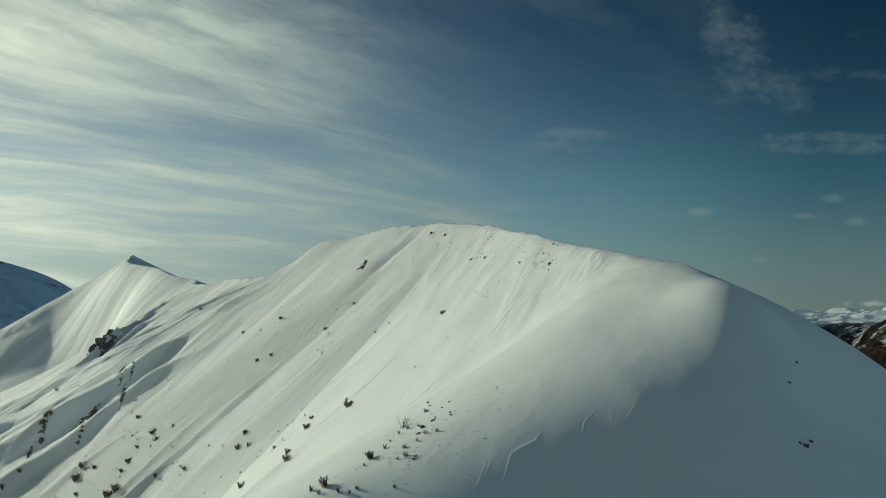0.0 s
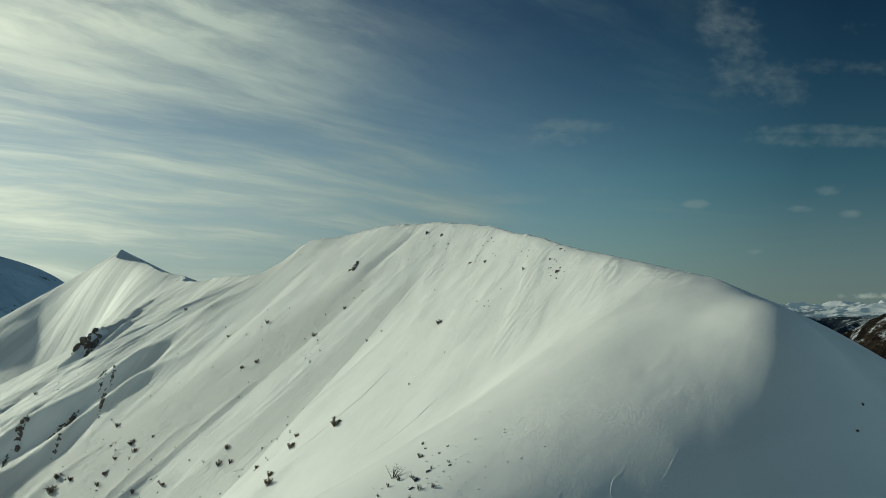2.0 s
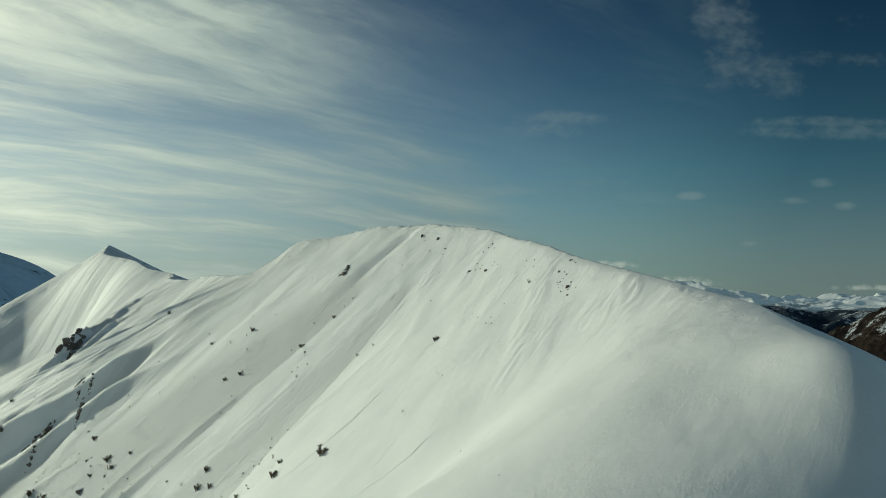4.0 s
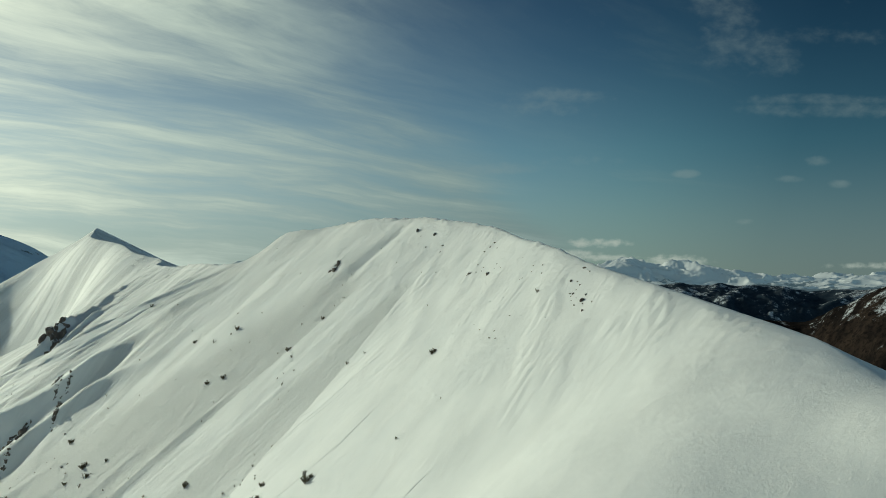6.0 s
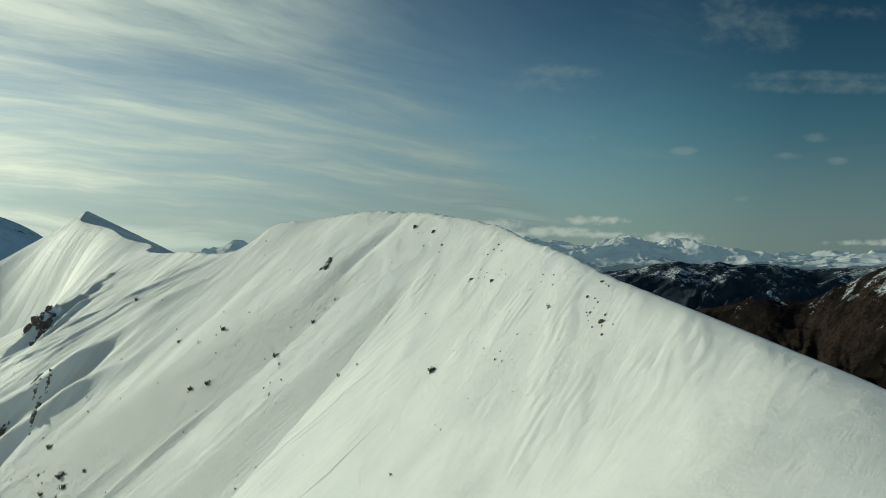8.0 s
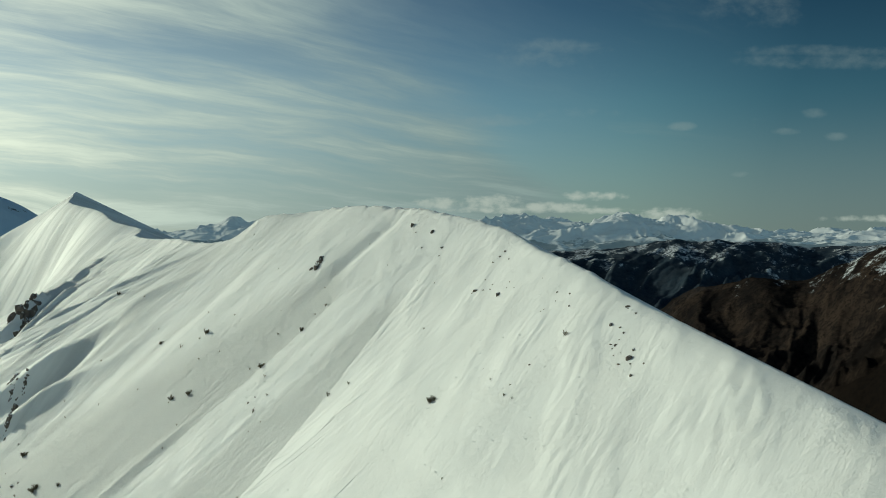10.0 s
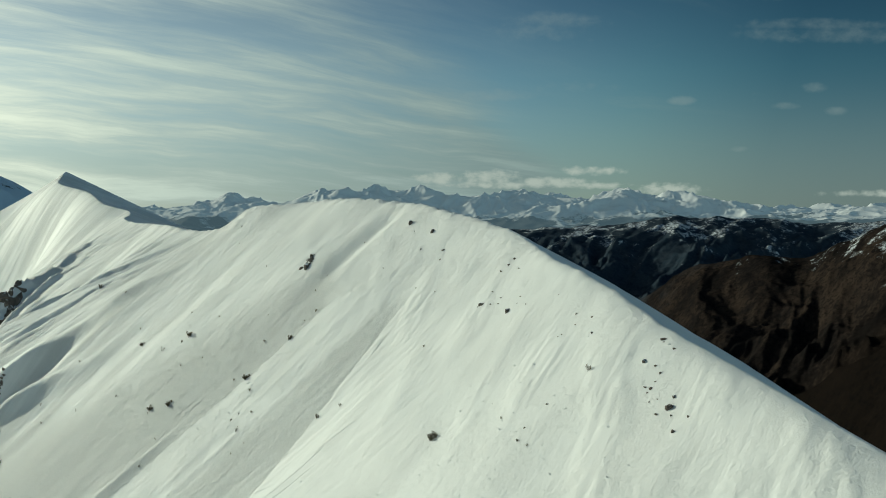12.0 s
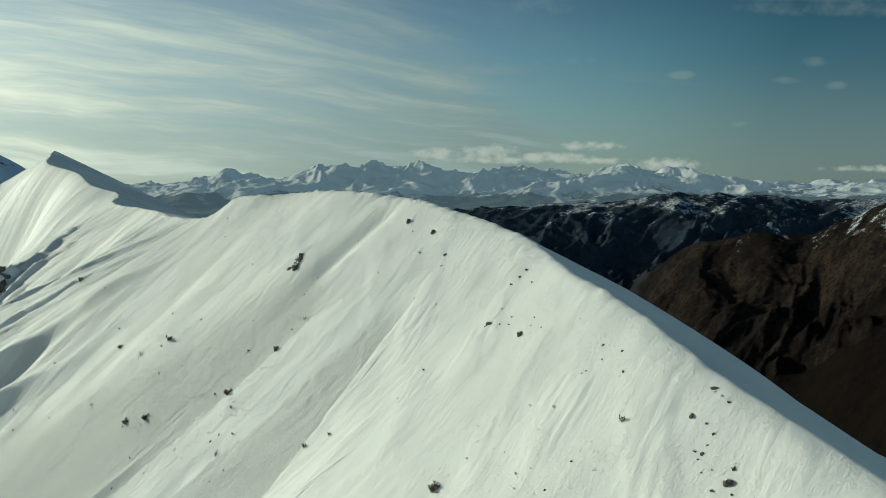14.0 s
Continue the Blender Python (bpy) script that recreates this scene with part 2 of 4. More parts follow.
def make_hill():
    """Bare brown and dark woods on steep spurs, blued far off for haze, with snow left in the high gullies."""
    n = Nodes("wooded_hill")
    place = n.add("ShaderNodeSeparateXYZ")
    n.link(n.place, place.inputs[0])
    y, z = place.outputs[1], place.outputs[2]
    canopy, clump, mass = n.noise(0.11, 6, 0.75), n.noise(0.028, 7, 0.7), n.noise(0.0045, 8, 0.65)
    tone = n.math("ADD", n.math("MULTIPLY", mass, 0.55), n.math("MULTIPLY", clump, 0.45))
    wood = n.ramp(tone, [(0.37, (0.010, 0.0098, 0.0108)), (0.47, (0.0205, 0.0165, 0.0155)), (0.57, (0.044, 0.032, 0.026))])
    wood = n.mix(n.math("MULTIPLY", n.steps(canopy, 0.46, 0.60), 0.7), wood, (0.007, 0.0075, 0.008))
    # haze on the far ridge, put into its colour as a blue-grey tint
    haze_tint = n.steps(n.math("ADD", y, n.math("MULTIPLY", mass, 900.0)), 2500, 2900, 0.0, 0.92)
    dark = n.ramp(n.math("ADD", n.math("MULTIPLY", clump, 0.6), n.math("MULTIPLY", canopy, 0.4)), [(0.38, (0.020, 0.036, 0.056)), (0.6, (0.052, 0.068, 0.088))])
    wood = n.mix(haze_tint, wood, dark)
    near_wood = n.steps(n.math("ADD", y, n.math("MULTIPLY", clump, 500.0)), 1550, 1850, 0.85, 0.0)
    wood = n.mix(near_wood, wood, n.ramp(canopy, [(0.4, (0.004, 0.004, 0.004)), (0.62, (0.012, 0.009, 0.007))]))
    # snow lies thin between the trees on the high ground, thicker in the gullies
    patch = n.noise(0.010, 9, 0.78)
    level = n.steps(z, -110, 120, 0.0, 0.165)
    snow = n.math("MULTIPLY", n.steps(n.math("ADD", n.math("ADD", n.math("MULTIPLY", patch, 0.75), n.math("MULTIPLY", clump, 0.25)), level), 0.645, 0.70), n.steps(canopy, 0.58, 0.44, 0.1, 1.0))
    n.bsdf.inputs["Specular IOR Level"].default_value = 0.0
    normal = n.bump(canopy, 5.0, 0.9, n.bump(clump, 9.0, 0.7))
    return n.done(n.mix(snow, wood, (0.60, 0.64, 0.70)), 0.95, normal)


def make_rocky_snow():
    n = Nodes("rocky_snow")
    patch = n.noise(0.012, 9, 0.7)
    height = n.add("ShaderNodeSeparateXYZ")
    n.link(n.place, height.inputs[0])
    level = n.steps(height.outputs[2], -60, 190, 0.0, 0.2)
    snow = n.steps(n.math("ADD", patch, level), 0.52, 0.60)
    # the snow's blue is its shade colour, put into the base colour
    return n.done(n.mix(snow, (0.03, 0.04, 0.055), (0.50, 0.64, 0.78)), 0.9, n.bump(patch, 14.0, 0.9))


def make_range():
    """Snow peaks with a blue glow mixed in for kilometres of haze."""
    n = Nodes("hazy_snow_range")
    height = n.add("ShaderNodeSeparateXYZ")
    n.link(n.place, height.inputs[0])
    patch = n.noise(0.006, 8, 0.65)
    level = n.steps(height.outputs[2], 45, 150, 0.0, 0.34)
    snow = n.steps(n.math("ADD", patch, level), 0.60, 0.70)
    fold = n.add("ShaderNodeTexNoise", Scale=0.007, Detail=9.0, Roughness=0.6, Distortion=0.4)
    fold.noise_type = "RIDGED_MULTIFRACTAL"
    n.link(n.place, fold.inputs["Vector"])
    n.done(n.mix(snow, (0.025, 0.035, 0.045), (0.85, 0.86, 0.87)), 0.9, n.bump(fold.outputs["Fac"], 55.0, 0.9))
    # the haze: an even bluish emission mixed over the lit surface
    haze_glow, mix = n.add("ShaderNodeEmission"), n.add("ShaderNodeMixShader")
    haze_glow.inputs["Color"].default_value, haze_glow.inputs["Strength"].default_value = (0.115, 0.18, 0.225, 1), 1.0
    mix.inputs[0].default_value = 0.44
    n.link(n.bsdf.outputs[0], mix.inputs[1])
    n.link(haze_glow.outputs[0], mix.inputs[2])
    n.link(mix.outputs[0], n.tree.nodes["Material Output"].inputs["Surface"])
    return n.mat


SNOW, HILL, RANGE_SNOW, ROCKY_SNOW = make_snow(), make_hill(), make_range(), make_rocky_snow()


# ---- terrain ----
PERM = np.random.RandomState(7).permutation(4096)


def gnoise(x, y, seed=0):
    """Smooth gradient noise in about -1..1 on arrays."""
    x, y = np.asarray(x, float), np.asarray(y, float)
    xi, yi = np.floor(x).astype(int), np.floor(y).astype(int)
    fx, fy = x - xi, y - yi
    u, v = fx * fx * fx * (fx * (fx * 6 - 15) + 10), fy * fy * fy * (fy * (fy * 6 - 15) + 10)

    def corner(i, j):
        a = PERM[(PERM[(xi + i + seed * 131) & 4095] + yi + j) & 4095] * (2 * np.pi / 4096)
        return np.cos(a) * (fx - i) + np.sin(a) * (fy - j)

    low = corner(0, 0) * (1 - u) + corner(1, 0) * u
    high = corner(0, 1) * (1 - u) + corner(1, 1) * u
    return 1.5 * (low * (1 - v) + high * v)


def fbm(x, y, seed=0, octaves=4, gain=0.5):
    total, amp = 0.0, 1.0
    for k in range(octaves):
        total = total + amp * gnoise(x * 2 ** k, y * 2 ** k, seed + k)
        amp *= gain
    return total


def ridged(x, y, seed=0, octaves=5, gain=0.5):
    total, amp, weight = 0.0, 1.0, 1.0
    for k in range(octaves):
        r = (1 - np.abs(gnoise(x * 2 ** k, y * 2 ** k, seed + k))) ** 2
        total = total + amp * r * weight
        weight, amp = np.clip(r * 1.3, 0, 1), amp * gain
    return total


def glide(knots, y):
    """A smooth curve through (y, value) knots, straight beyond the ends."""
    ks, vs = np.array([k for k, _ in knots], float), np.array([v for _, v in knots], float)
    h, dv = np.diff(ks), np.diff(vs) / np.diff(ks)
    m = np.concatenate([[dv[0]], (dv[:-1] * h[1:] + dv[1:] * h[:-1]) / (h[1:] + h[:-1]), [dv[-1]]])
    y = np.asarray(y, float)
    i = np.clip(np.searchsorted(ks, y) - 1, 0, len(ks) - 2)
    t = (y - ks[i]) / h[i]
    tc = np.clip(t, 0, 1)
    out = (vs[i] * (1 + 2 * tc) * (1 - tc) ** 2 + m[i] * h[i] * tc * (1 - tc) ** 2 + vs[i + 1] * tc ** 2 * (3 - 2 * tc)
           + m[i + 1] * h[i] * tc ** 2 * (tc - 1))
    return out + np.where(t < 0, m[0] * (y - ks[0]), 0) + np.where(t > 1, m[-1] * (y - ks[-1]), 0)


def step(a, b, x):
    t = np.clip((x - a) / (b - a), 0, 1)
    return t * t * (3 - 2 * t)


def smin(a, b, k):
    h = np.clip(0.5 + 0.5 * (b - a) / k, 0, 1)
    return b + (a - b) * h - k * h * (1 - h)


CREST_X = [(90, 35.378), (110, 39.412), (120, 39.61), (133, 39.7), (148, 37.2), (165, 33.1), (178, 30.2), (190, 26.84), (207, 23.351), (225, 18.969),
           (242, 15.569), (260, 8.062), (275, 0.656), (290, -6.456), (310, -21.074), (330, -32.101), (348, -52.175), (366, -59.044), (390, -71.638),
           (420, -86), (450, -102), (487, -121.5), (520, -139), (535, -143), (590, -178), (610, -187), (635, -192), (660, -216), (720, -254.55),
           (775, -299.54), (829, -317.33), (860, -320.49), (1000, -376.76)]
CREST_Z = [(90, 102.64), (110, 104.44), (120, 106.98), (133, 109.1), (148, 111.4), (165, 114.3), (178, 116.3), (190, 118.48), (207, 121.7),
           (225, 124.5), (242, 127.7), (260, 130.45), (275, 132.63), (290, 133.76), (310, 134.94), (330, 134.25), (350, 132.8), (366, 131.41),
           (376, 128), (390, 126.01), (420, 123.8), (450, 123.4), (487, 124.6), (600, 126.37), (720, 146.39), (775, 154.63), (812, 160.5),
           (829, 166.3), (848, 164.4), (870, 162.2), (1000, 133.38)]
STEEP = [(100, 0.526), (125, 0.644), (150, 0.842), (175, 0.865), (200, 0.868), (225, 0.901), (250, 0.902), (275, 0.875), (300, 0.839), (340, 0.812), (380, 0.618), (440, 0.546), (500, 0.78), (545, 0.6), (600, 0.62), (700, 0.36), (760, 0.44), (830, 0.57)]
ROUND = [(100, 30.9), (150, 5.5), (180, 2.6), (200, 1.7), (260, 1.5), (340, 1.5), (366, 1.2), (800, 1.2)]
RIGHT = [(100, 0.537), (125, 0.468), (150, 0.806), (170, 0.865), (185, 0.707), (200, 0.532), (230, 0.508), (260, 0.399), (300, 0.275), (350, 0.12),
         (500, 0.17), (650, 0.37), (829, 0.48)]
NEAR = [-0.0129, 0.596, 37.07, -0.00837, 0.00247]   # the shaded near side
FRONT = [82.28, 1.282, 0.1616]   # its steep foot
NOSE = [5.805, 38.98, 106.3, 8.295, 11.54]   # the drift that bulges out at the corner
MID = [105.8, 0.1593, 0.5704, 2.5]   # the half-lit front of the spur, above the shaded side
BLEND = [36.13, 1.679]   # how softly it meets the face, from the spur to the corner


# ribs down the lit face: place along the ridge, distance below the crest where they begin, height, width, lean
RIBS = [(196, 50, 1.2, 3.5, 0.0), (280, 42, 3.0, 3.5, -0.13), (291, 66, 2.0, 3.5, -0.12), (306, 84, 2.5, 5, 0.1), (322, 50, 5.5, 5.5, 0.2), (348, 16, 6.0, 6.5, 0.13), (366, 62, 3.0, 4, 0.15),
        (440, 50, 2.0, 8, 0.0), (500, 36, 3.5, 8, -0.2), (560, 20, 2.5, 5, -0.6), (612, 0, 8, 6, -0.9), (585, 8, 5.0, 4.5, -0.8), (646, 3, 3.5, 4, -0.5), (668, 3, 2.0, 4, -0.5)]
# slow swells along the face: place along the ridge, height
SWELL = [(120, 0), (190, 0.2), (205, 0.0), (222, 0.8), (237, 0.6), (253, 1.6), (264, 2.3), (274, 1.6), (285, 1.9), (300, 1.7), (318, 1.4), (335, 0.4), (352, 0.2), (420, 0)]


# the shaded bowl below the second peak: place along the ridge, depth
BOWL = [(560, 0), (600, 2), (640, 16), (690, 56), (725, 76), (770, 59), (812, 17), (829, 0), (850, 0)]


def crest_x(y):
    return glide(CREST_X, y) + (0.3 * gnoise(y / 13, 0 * y, 91) + 0.3 * gnoise(y / 4.5, 0 * y, 92)) * step(165, 200, y) * (1 + 4 * step(380, 500, y) * step(720, 640, y))


ALONG = np.arange(-100.0, 1200.0, 1.0)


def evened(knots):
    """A table of the curve through the knots with its small bends smoothed out."""
    near = np.exp(-0.5 * (np.arange(-45, 46) / 15.0) ** 2)
    return np.convolve(np.pad(glide(knots, np.clip(ALONG, 60, 1100)), 45, mode="edge"), near / near.sum(), mode="valid")


EVEN_X, EVEN_Z = evened(CREST_X), evened(CREST_Z)


def base(x, y):
    d = x - crest_x(y)
    zc, s = glide(CREST_Z, y), glide(STEEP, y)
    rl = glide(ROUND, y)
    own = zc - np.interp(y, ALONG, EVEN_Z) - s * (crest_x(y) - np.interp(y, ALONG, EVEN_X))
    left = s * (np.sqrt(d * d + rl * rl) - rl) + own * (1 - np.exp(np.minimum(d, 0) / 11))
    e = np.maximum(d, 0)
    right = glide(RIGHT, y) * e + np.where(e < 60, 0.003 * e * e, 10.8 + 0.36 * (e - 60)) * (1 - step(450, 650, y))
    z = zc - np.where(d < 0, left, right)
    xc = np.minimum(-40 + 8 * np.logaddexp(0, (x + 40) / 8), 75)
    near = NEAR[2] + NEAR[0] * x + NEAR[1] * y + NEAR[3] * xc * xc + NEAR[4] * xc * y
    near = smin(near, FRONT[0] + FRONT[1] * (y - 88) + FRONT[2] * x, 4.0)
    z = smin(z, MID[0] + MID[1] * (x - 20) + MID[2] * (y - 100), MID[3])
    z = smin(z, near, BLEND[0] + (BLEND[1] - BLEND[0]) * step(-10, 58, x))
    return z + NOSE[0] * np.exp(-((x - NOSE[1]) / NOSE[3]) ** 2 - ((y - NOSE[2]) / NOSE[4]) ** 2)


def ridge_height(x, y):
    """The snow-covered ridge with its ribs, flutes and drifts."""
    d = x - crest_x(y)
    z = base(x, y)
    below = np.maximum(-d, 0)
    v = y + 3.0 * gnoise(d / 55, y / 80, 3) * step(10, 60, below)
    wave = 2.2 * gnoise(below / 34, v / 60, 5)
    for place, begin, high, wide, lean in RIBS:
        w = (v + wave * step(10, 50, below) * step(330, 420, y) - place - lean * below) / wide
        shape = np.where(w < 0, np.exp(-2.4 * np.abs(w) ** 1.6), np.exp(-0.9 * np.abs(w) ** 1.3))
        shape = shape * (1 + 0.45 * gnoise(below / 26, 0 * below + place * 1.37, 7))
        z = z + high * shape * step(begin, begin + (75 if place > 520 else 40), below) * (1 - 0.85 * (step(45, 100, below) if place > 620 else step(110, 240, below)))
    z = z + 1.5 * np.exp(-((v - 412) / 30) ** 2) * step(12, 70, below)
    z = z - glide(BOWL, np.clip(y, 560, 850)) * step(-2, 80, below)
    saw = (v + 0.3 * below + 5 * gnoise(v / 60, below / 70, 93)) / 37
    saw = saw - np.floor(saw)
    z = z + 4.0 * (saw - step(0.74, 1.0, saw)) * step(12, 45, below) * step(300, 350, y) * step(560, 470, y)
    far = step(300, 420, y) * (1 - 0.94 * step(600, 690, y))
    face = step(2, 30, below) * step(95, 150, y) * (1 - 0.8 * step(630, 700, y))
    z = z + step(6, 26, below) * glide(SWELL, np.clip(v, 120, 420))
    z = z + face * (0.35 + 1.3 * far) * fbm(v / 24, d / 130, 11, 3)
    z = z + face * 0.17 * fbm(v / 5.2, d / 38, 17, 3, 0.6) * step(190, 250, y) * (1 + 2.0 * far)
    z = z + far * step(12, 50, below) * 3.0 * (ridged(v / 30, below / 150, 13, 3, 0.5) - 0.9) * (1 - step(500, 600, y))
    z = z + far * step(3, 14, below) * 1.3 * (ridged(v / 11, below / 90, 19, 4, 0.55) - 0.9)
    rills = ridged(v / 2.7, d / 28, 21, 2, 0.6) - 0.9
    z = z + face * 0.10 * rills * step(8, 22, below) * step(185, 235, y) * (1 + 1.6 * far)
    edge = 1.2 * gnoise(x / 5, y / 5, 51)
    first = step(250.3, 250.9, y - 0.64 * x + edge) * step(254, 250, y + edge) * step(-1, -8, x)
    second = step(267, 269, y + edge) * step(280, 270, y + 0.44 * x + edge) * step(-18, -30, x)
    coarse = np.maximum(np.maximum(first, second), far * step(12, 40, below) * (1 - step(560, 600, y)))
    z = z - 0.35 * np.maximum(first, second) + 0.13 * coarse * fbm(x / 1.7, y / 1.7, 49, 2)
    gully = np.exp(-((v - 287 + 0.25 * below) / 3.0) ** 2) * step(0, 5, below) * (1 - step(16, 32, below))
    z = z - 1.6 * gully
    bank = step(0.3, 3, below) * (1 - step(16, 34, below)) * step(125, 150, y) * (1 - step(260, 340, y))
    comb = v + 1.0 * below + 1.3 * gnoise(x / 9, y / 9, 43)
    broken = step(-0.25, 0.45, gnoise(comb / 9, below / 12, 39))
    z = z + bank * broken * (0.27 * (1 - np.abs(gnoise(comb / 1.9, below / 5, 23))) + 0.10 * (1 - np.abs(gnoise(comb / 0.9, below / 2.6, 27))))
    z = z + 0.22 * fbm(x / 19, y / 19, 29, 2) * step(0, 12, np.abs(d)) + 0.045 * fbm(x / 2.6, y / 2.6, 31, 2) * step(-0.3, 0.5, gnoise(x / 14, y / 14, 33))
    rolls = step(150, 132, y) * step(-14, 4, d + 20)
    z = z + 0.055 * rolls * fbm((x + 0.7 * y) / 5.0, (y - 0.7 * x) / 8, 57, 4, 0.55)
    lip = np.exp(-(d / 1.8) ** 2) * step(160, 215, y) * (1 - step(560, 700, y))
    return z + lip * (0.25 + 0.25 * gnoise(y / 11, 0 * y, 37) + 0.22 * (1 + 1.6 * step(250, 290, y)) * gnoise(y / 2.6, d / 2.5, 38))


# far hills round the path's end: (tangent of the bearing, distance, height) of each crest, then its front slope
HUB = (0.0, 114.0, 136.0)
HILLS = [
    ([(-0.42, 3000, -160), (-0.33, 3000, -140), (-0.25, 3000, -120), (-0.15, 3000, -40), (0.05, 3000, 48), (0.095, 2950, 58), (0.176, 2900, 70), (0.245, 2900, 88),
      (0.3, 2900, 106), (0.357, 2900, 107), (0.42, 2950, 99), (0.49, 3000, 88), (0.58, 3000, 92), (0.65, 3000, 100)], 0.36),
    ([(0.2, 2300, -210), (0.295, 2150, -70), (0.32, 2100, -30), (0.39, 2050, 14), (0.43, 2000, 24), (0.48, 2000, 26), (0.52, 1950, 54), (0.58, 1900, 104),
      (0.7, 1900, 150)], 0.5),
    ([(0.36, 1350, -330), (0.42, 1300, -175), (0.48, 1250, -130), (0.56, 1150, -60), (0.7, 1100, 30)], 0.5),
]
RANGE = [(-0.75, 150), (-0.5, 150), (-0.343, 161), (-0.308, 201), (-0.274, 205), (-0.26, 186), (-0.236, 214), (-0.205, 255), (-0.17, 223), (-0.1, 245), (-0.007, 255),
         (0.038, 229), (0.079, 245), (0.128, 232), (0.232, 236), (0.315, 223), (0.384, 170), (0.453, 148), (0.52, 170), (0.59, 155), (0.75, 150)]


def bearing(x, y):
    rx, ry = x - HUB[0], y - HUB[1]
    r = np.hypot(rx, ry)
    return r, np.where(ry > 0.2 * r, rx / np.maximum(ry, 1), np.sign(rx) * 4.9)


def hill_height(x, y):
    """Valley floor and wooded hills."""
    r, b = bearing(x, y)
    z = -430 + 40 * fbm(x / 900, y / 900, 41, 3) + 150 * step(900, 4000, r)
    wx, wy = x + 60 * gnoise(x / 230, y / 230, 61), y + 60 * gnoise(x / 230, y / 230, 67)
    rough = ridged((0.8 * wx - 0.6 * wy) / 180, (0.6 * wx + 0.8 * wy) / 420, 47, 7, 0.5) - 1.0
    spurs = ridged((0.6 * wx + 0.8 * wy) / 95, (0.8 * wx - 0.6 * wy) / 150, 55, 5, 0.55) - 0.9
    for knots, slope in HILLS:
        t = [k[0] for k in knots]
        rc = glide([(k[0], k[1]) for k in knots], np.clip(b, t[0], t[-1]))
        zc = glide([(k[0], k[2]) for k in knots], np.clip(b, t[0], t[-1]))
        out = np.maximum(t[0] - b, 0) + np.maximum(b - t[-1], 0)
        away = np.where(r < rc, rc - r, 1.1 * (r - rc))
        top = zc - slope * np.sqrt(away ** 2 + 30 ** 2) + 30 * slope - 900 * np.minimum(out, 1)
        z = np.maximum(z, top + rough * (3 + 34 * step(10, 420, away)) + spurs * (2 + 10 * step(10, 240, away)))
    return z + 5 * rough + 3 * fbm(x / 60, y / 60, 53, 3)


def range_height(x, y):
    """The snow range along the horizon."""
    r, b = bearing(x, y)
    top = glide(RANGE, np.clip(b, -0.75, 0.75))
    wx, wy = x + 50 * gnoise(x / 180, y / 180, 71), y + 50 * gnoise(x / 180, y / 180, 79)
    peaks = ridged(wx / 520, wy / 620, 73, 4, 0.45)
    small = ridged(wx / 105, wy / 130, 83, 5, 0.5)
    plain = 10 + 45 * step(0.38, 0.6, b) * step(3300, 3700, r)
    rise = step(3350, 4300, r)
    mass = 0.60 + 0.27 * np.clip(peaks, 0, 1.6)
    return plain - 110 * (1 - step(3200, 3500, r)) + (top - plain) * rise * mass + 12 * (small - 0.9) * rise - 60 * step(4600, 4880, r)


def snow_hill_height(x, y):
    """A snow mountain beyond the second peak."""
    r, b = bearing(x, y)
    top = glide([(-0.80, 280), (-0.62, 268), (-0.56, 246), (-0.50, 206), (-0.42, 95), (-0.3, -80)], b)
    return top - 0.45 * np.where(r < 2300, 2300 - r, r - 2300) + 60 * (ridged(x / 260, y / 260, 89, 6) - 1.0) * step(0, 300, 2300 - r)


def grid_mesh(name, x, y, z, material):
    """A smooth-shaded sheet from arrays of one shape; its faces turn upwards."""
    rows, cols = x.shape
    mesh = bpy.data.meshes.new(name)
    i = (np.arange(rows - 1)[:, None] * cols + np.arange(cols - 1)[None, :]).ravel()
    quads = np.stack([i, i + 1, i + cols + 1, i + cols], 1).astype(np.int32)
    mesh.vertices.add(rows * cols)
    mesh.vertices.foreach_set("co", np.stack([x, y, z], -1).astype(np.float32).ravel())
    mesh.loops.add(quads.size)
    mesh.loops.foreach_set("vertex_index", quads.ravel())
    mesh.polygons.add(len(quads))
    mesh.polygons.foreach_set("loop_start", np.arange(0, quads.size, 4, dtype=np.int32))
    mesh.polygons.foreach_set("use_smooth", np.ones(len(quads), bool))
    mesh.update(calc_edges=True)
    mesh.materials.append(material)
    return new(name, mesh)


def spaced(*stretches):
    """Places along one axis: (from, to, spacing) stretches end to end."""
    return np.concatenate([np.linspace(a, b, max(2, int(abs(b - a) / s)), endpoint=False) for a, b, s in stretches])


ys = spaced((-900, 20, 30), (20, 70, 2), (70, 130, 0.6), (130, 215, 0.3), (215, 300, 0.42), (300, 480, 0.85), (480, 900, 2.0), (900, 1500, 25))
ds = spaced((-760, -260, 14), (-260, -130, 2.4), (-130, -60, 1.0), (-60, -36, 0.6), (-36, 5, 0.42), (5, 90, 1.6), (90, 1000, 22))
gy, gd = np.meshgrid(ys, ds, indexing="ij")
gx = gd + crest_x(np.clip(gy, 60, 1000))
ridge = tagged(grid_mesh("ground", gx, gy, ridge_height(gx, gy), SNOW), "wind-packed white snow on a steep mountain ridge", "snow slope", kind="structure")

bearings = np.radians(np.concatenate([np.arange(-180, -34, 4), np.arange(-34, 35, 0.1), np.arange(35, 184, 4)]))
radii = np.concatenate([np.geomspace(60, 850, 60, endpoint=False), np.geomspace(850, 3250, 430), np.geomspace(3270, 4900, 20)])
rr, bb = np.meshgrid(radii, bearings, indexing="ij")
hx, hy = HUB[0] + rr * np.sin(bb), HUB[1] + rr * np.cos(bb)
hz = hill_height(hx, hy)
hz = np.where(rr < 700, np.minimum(hz, -380), hz)
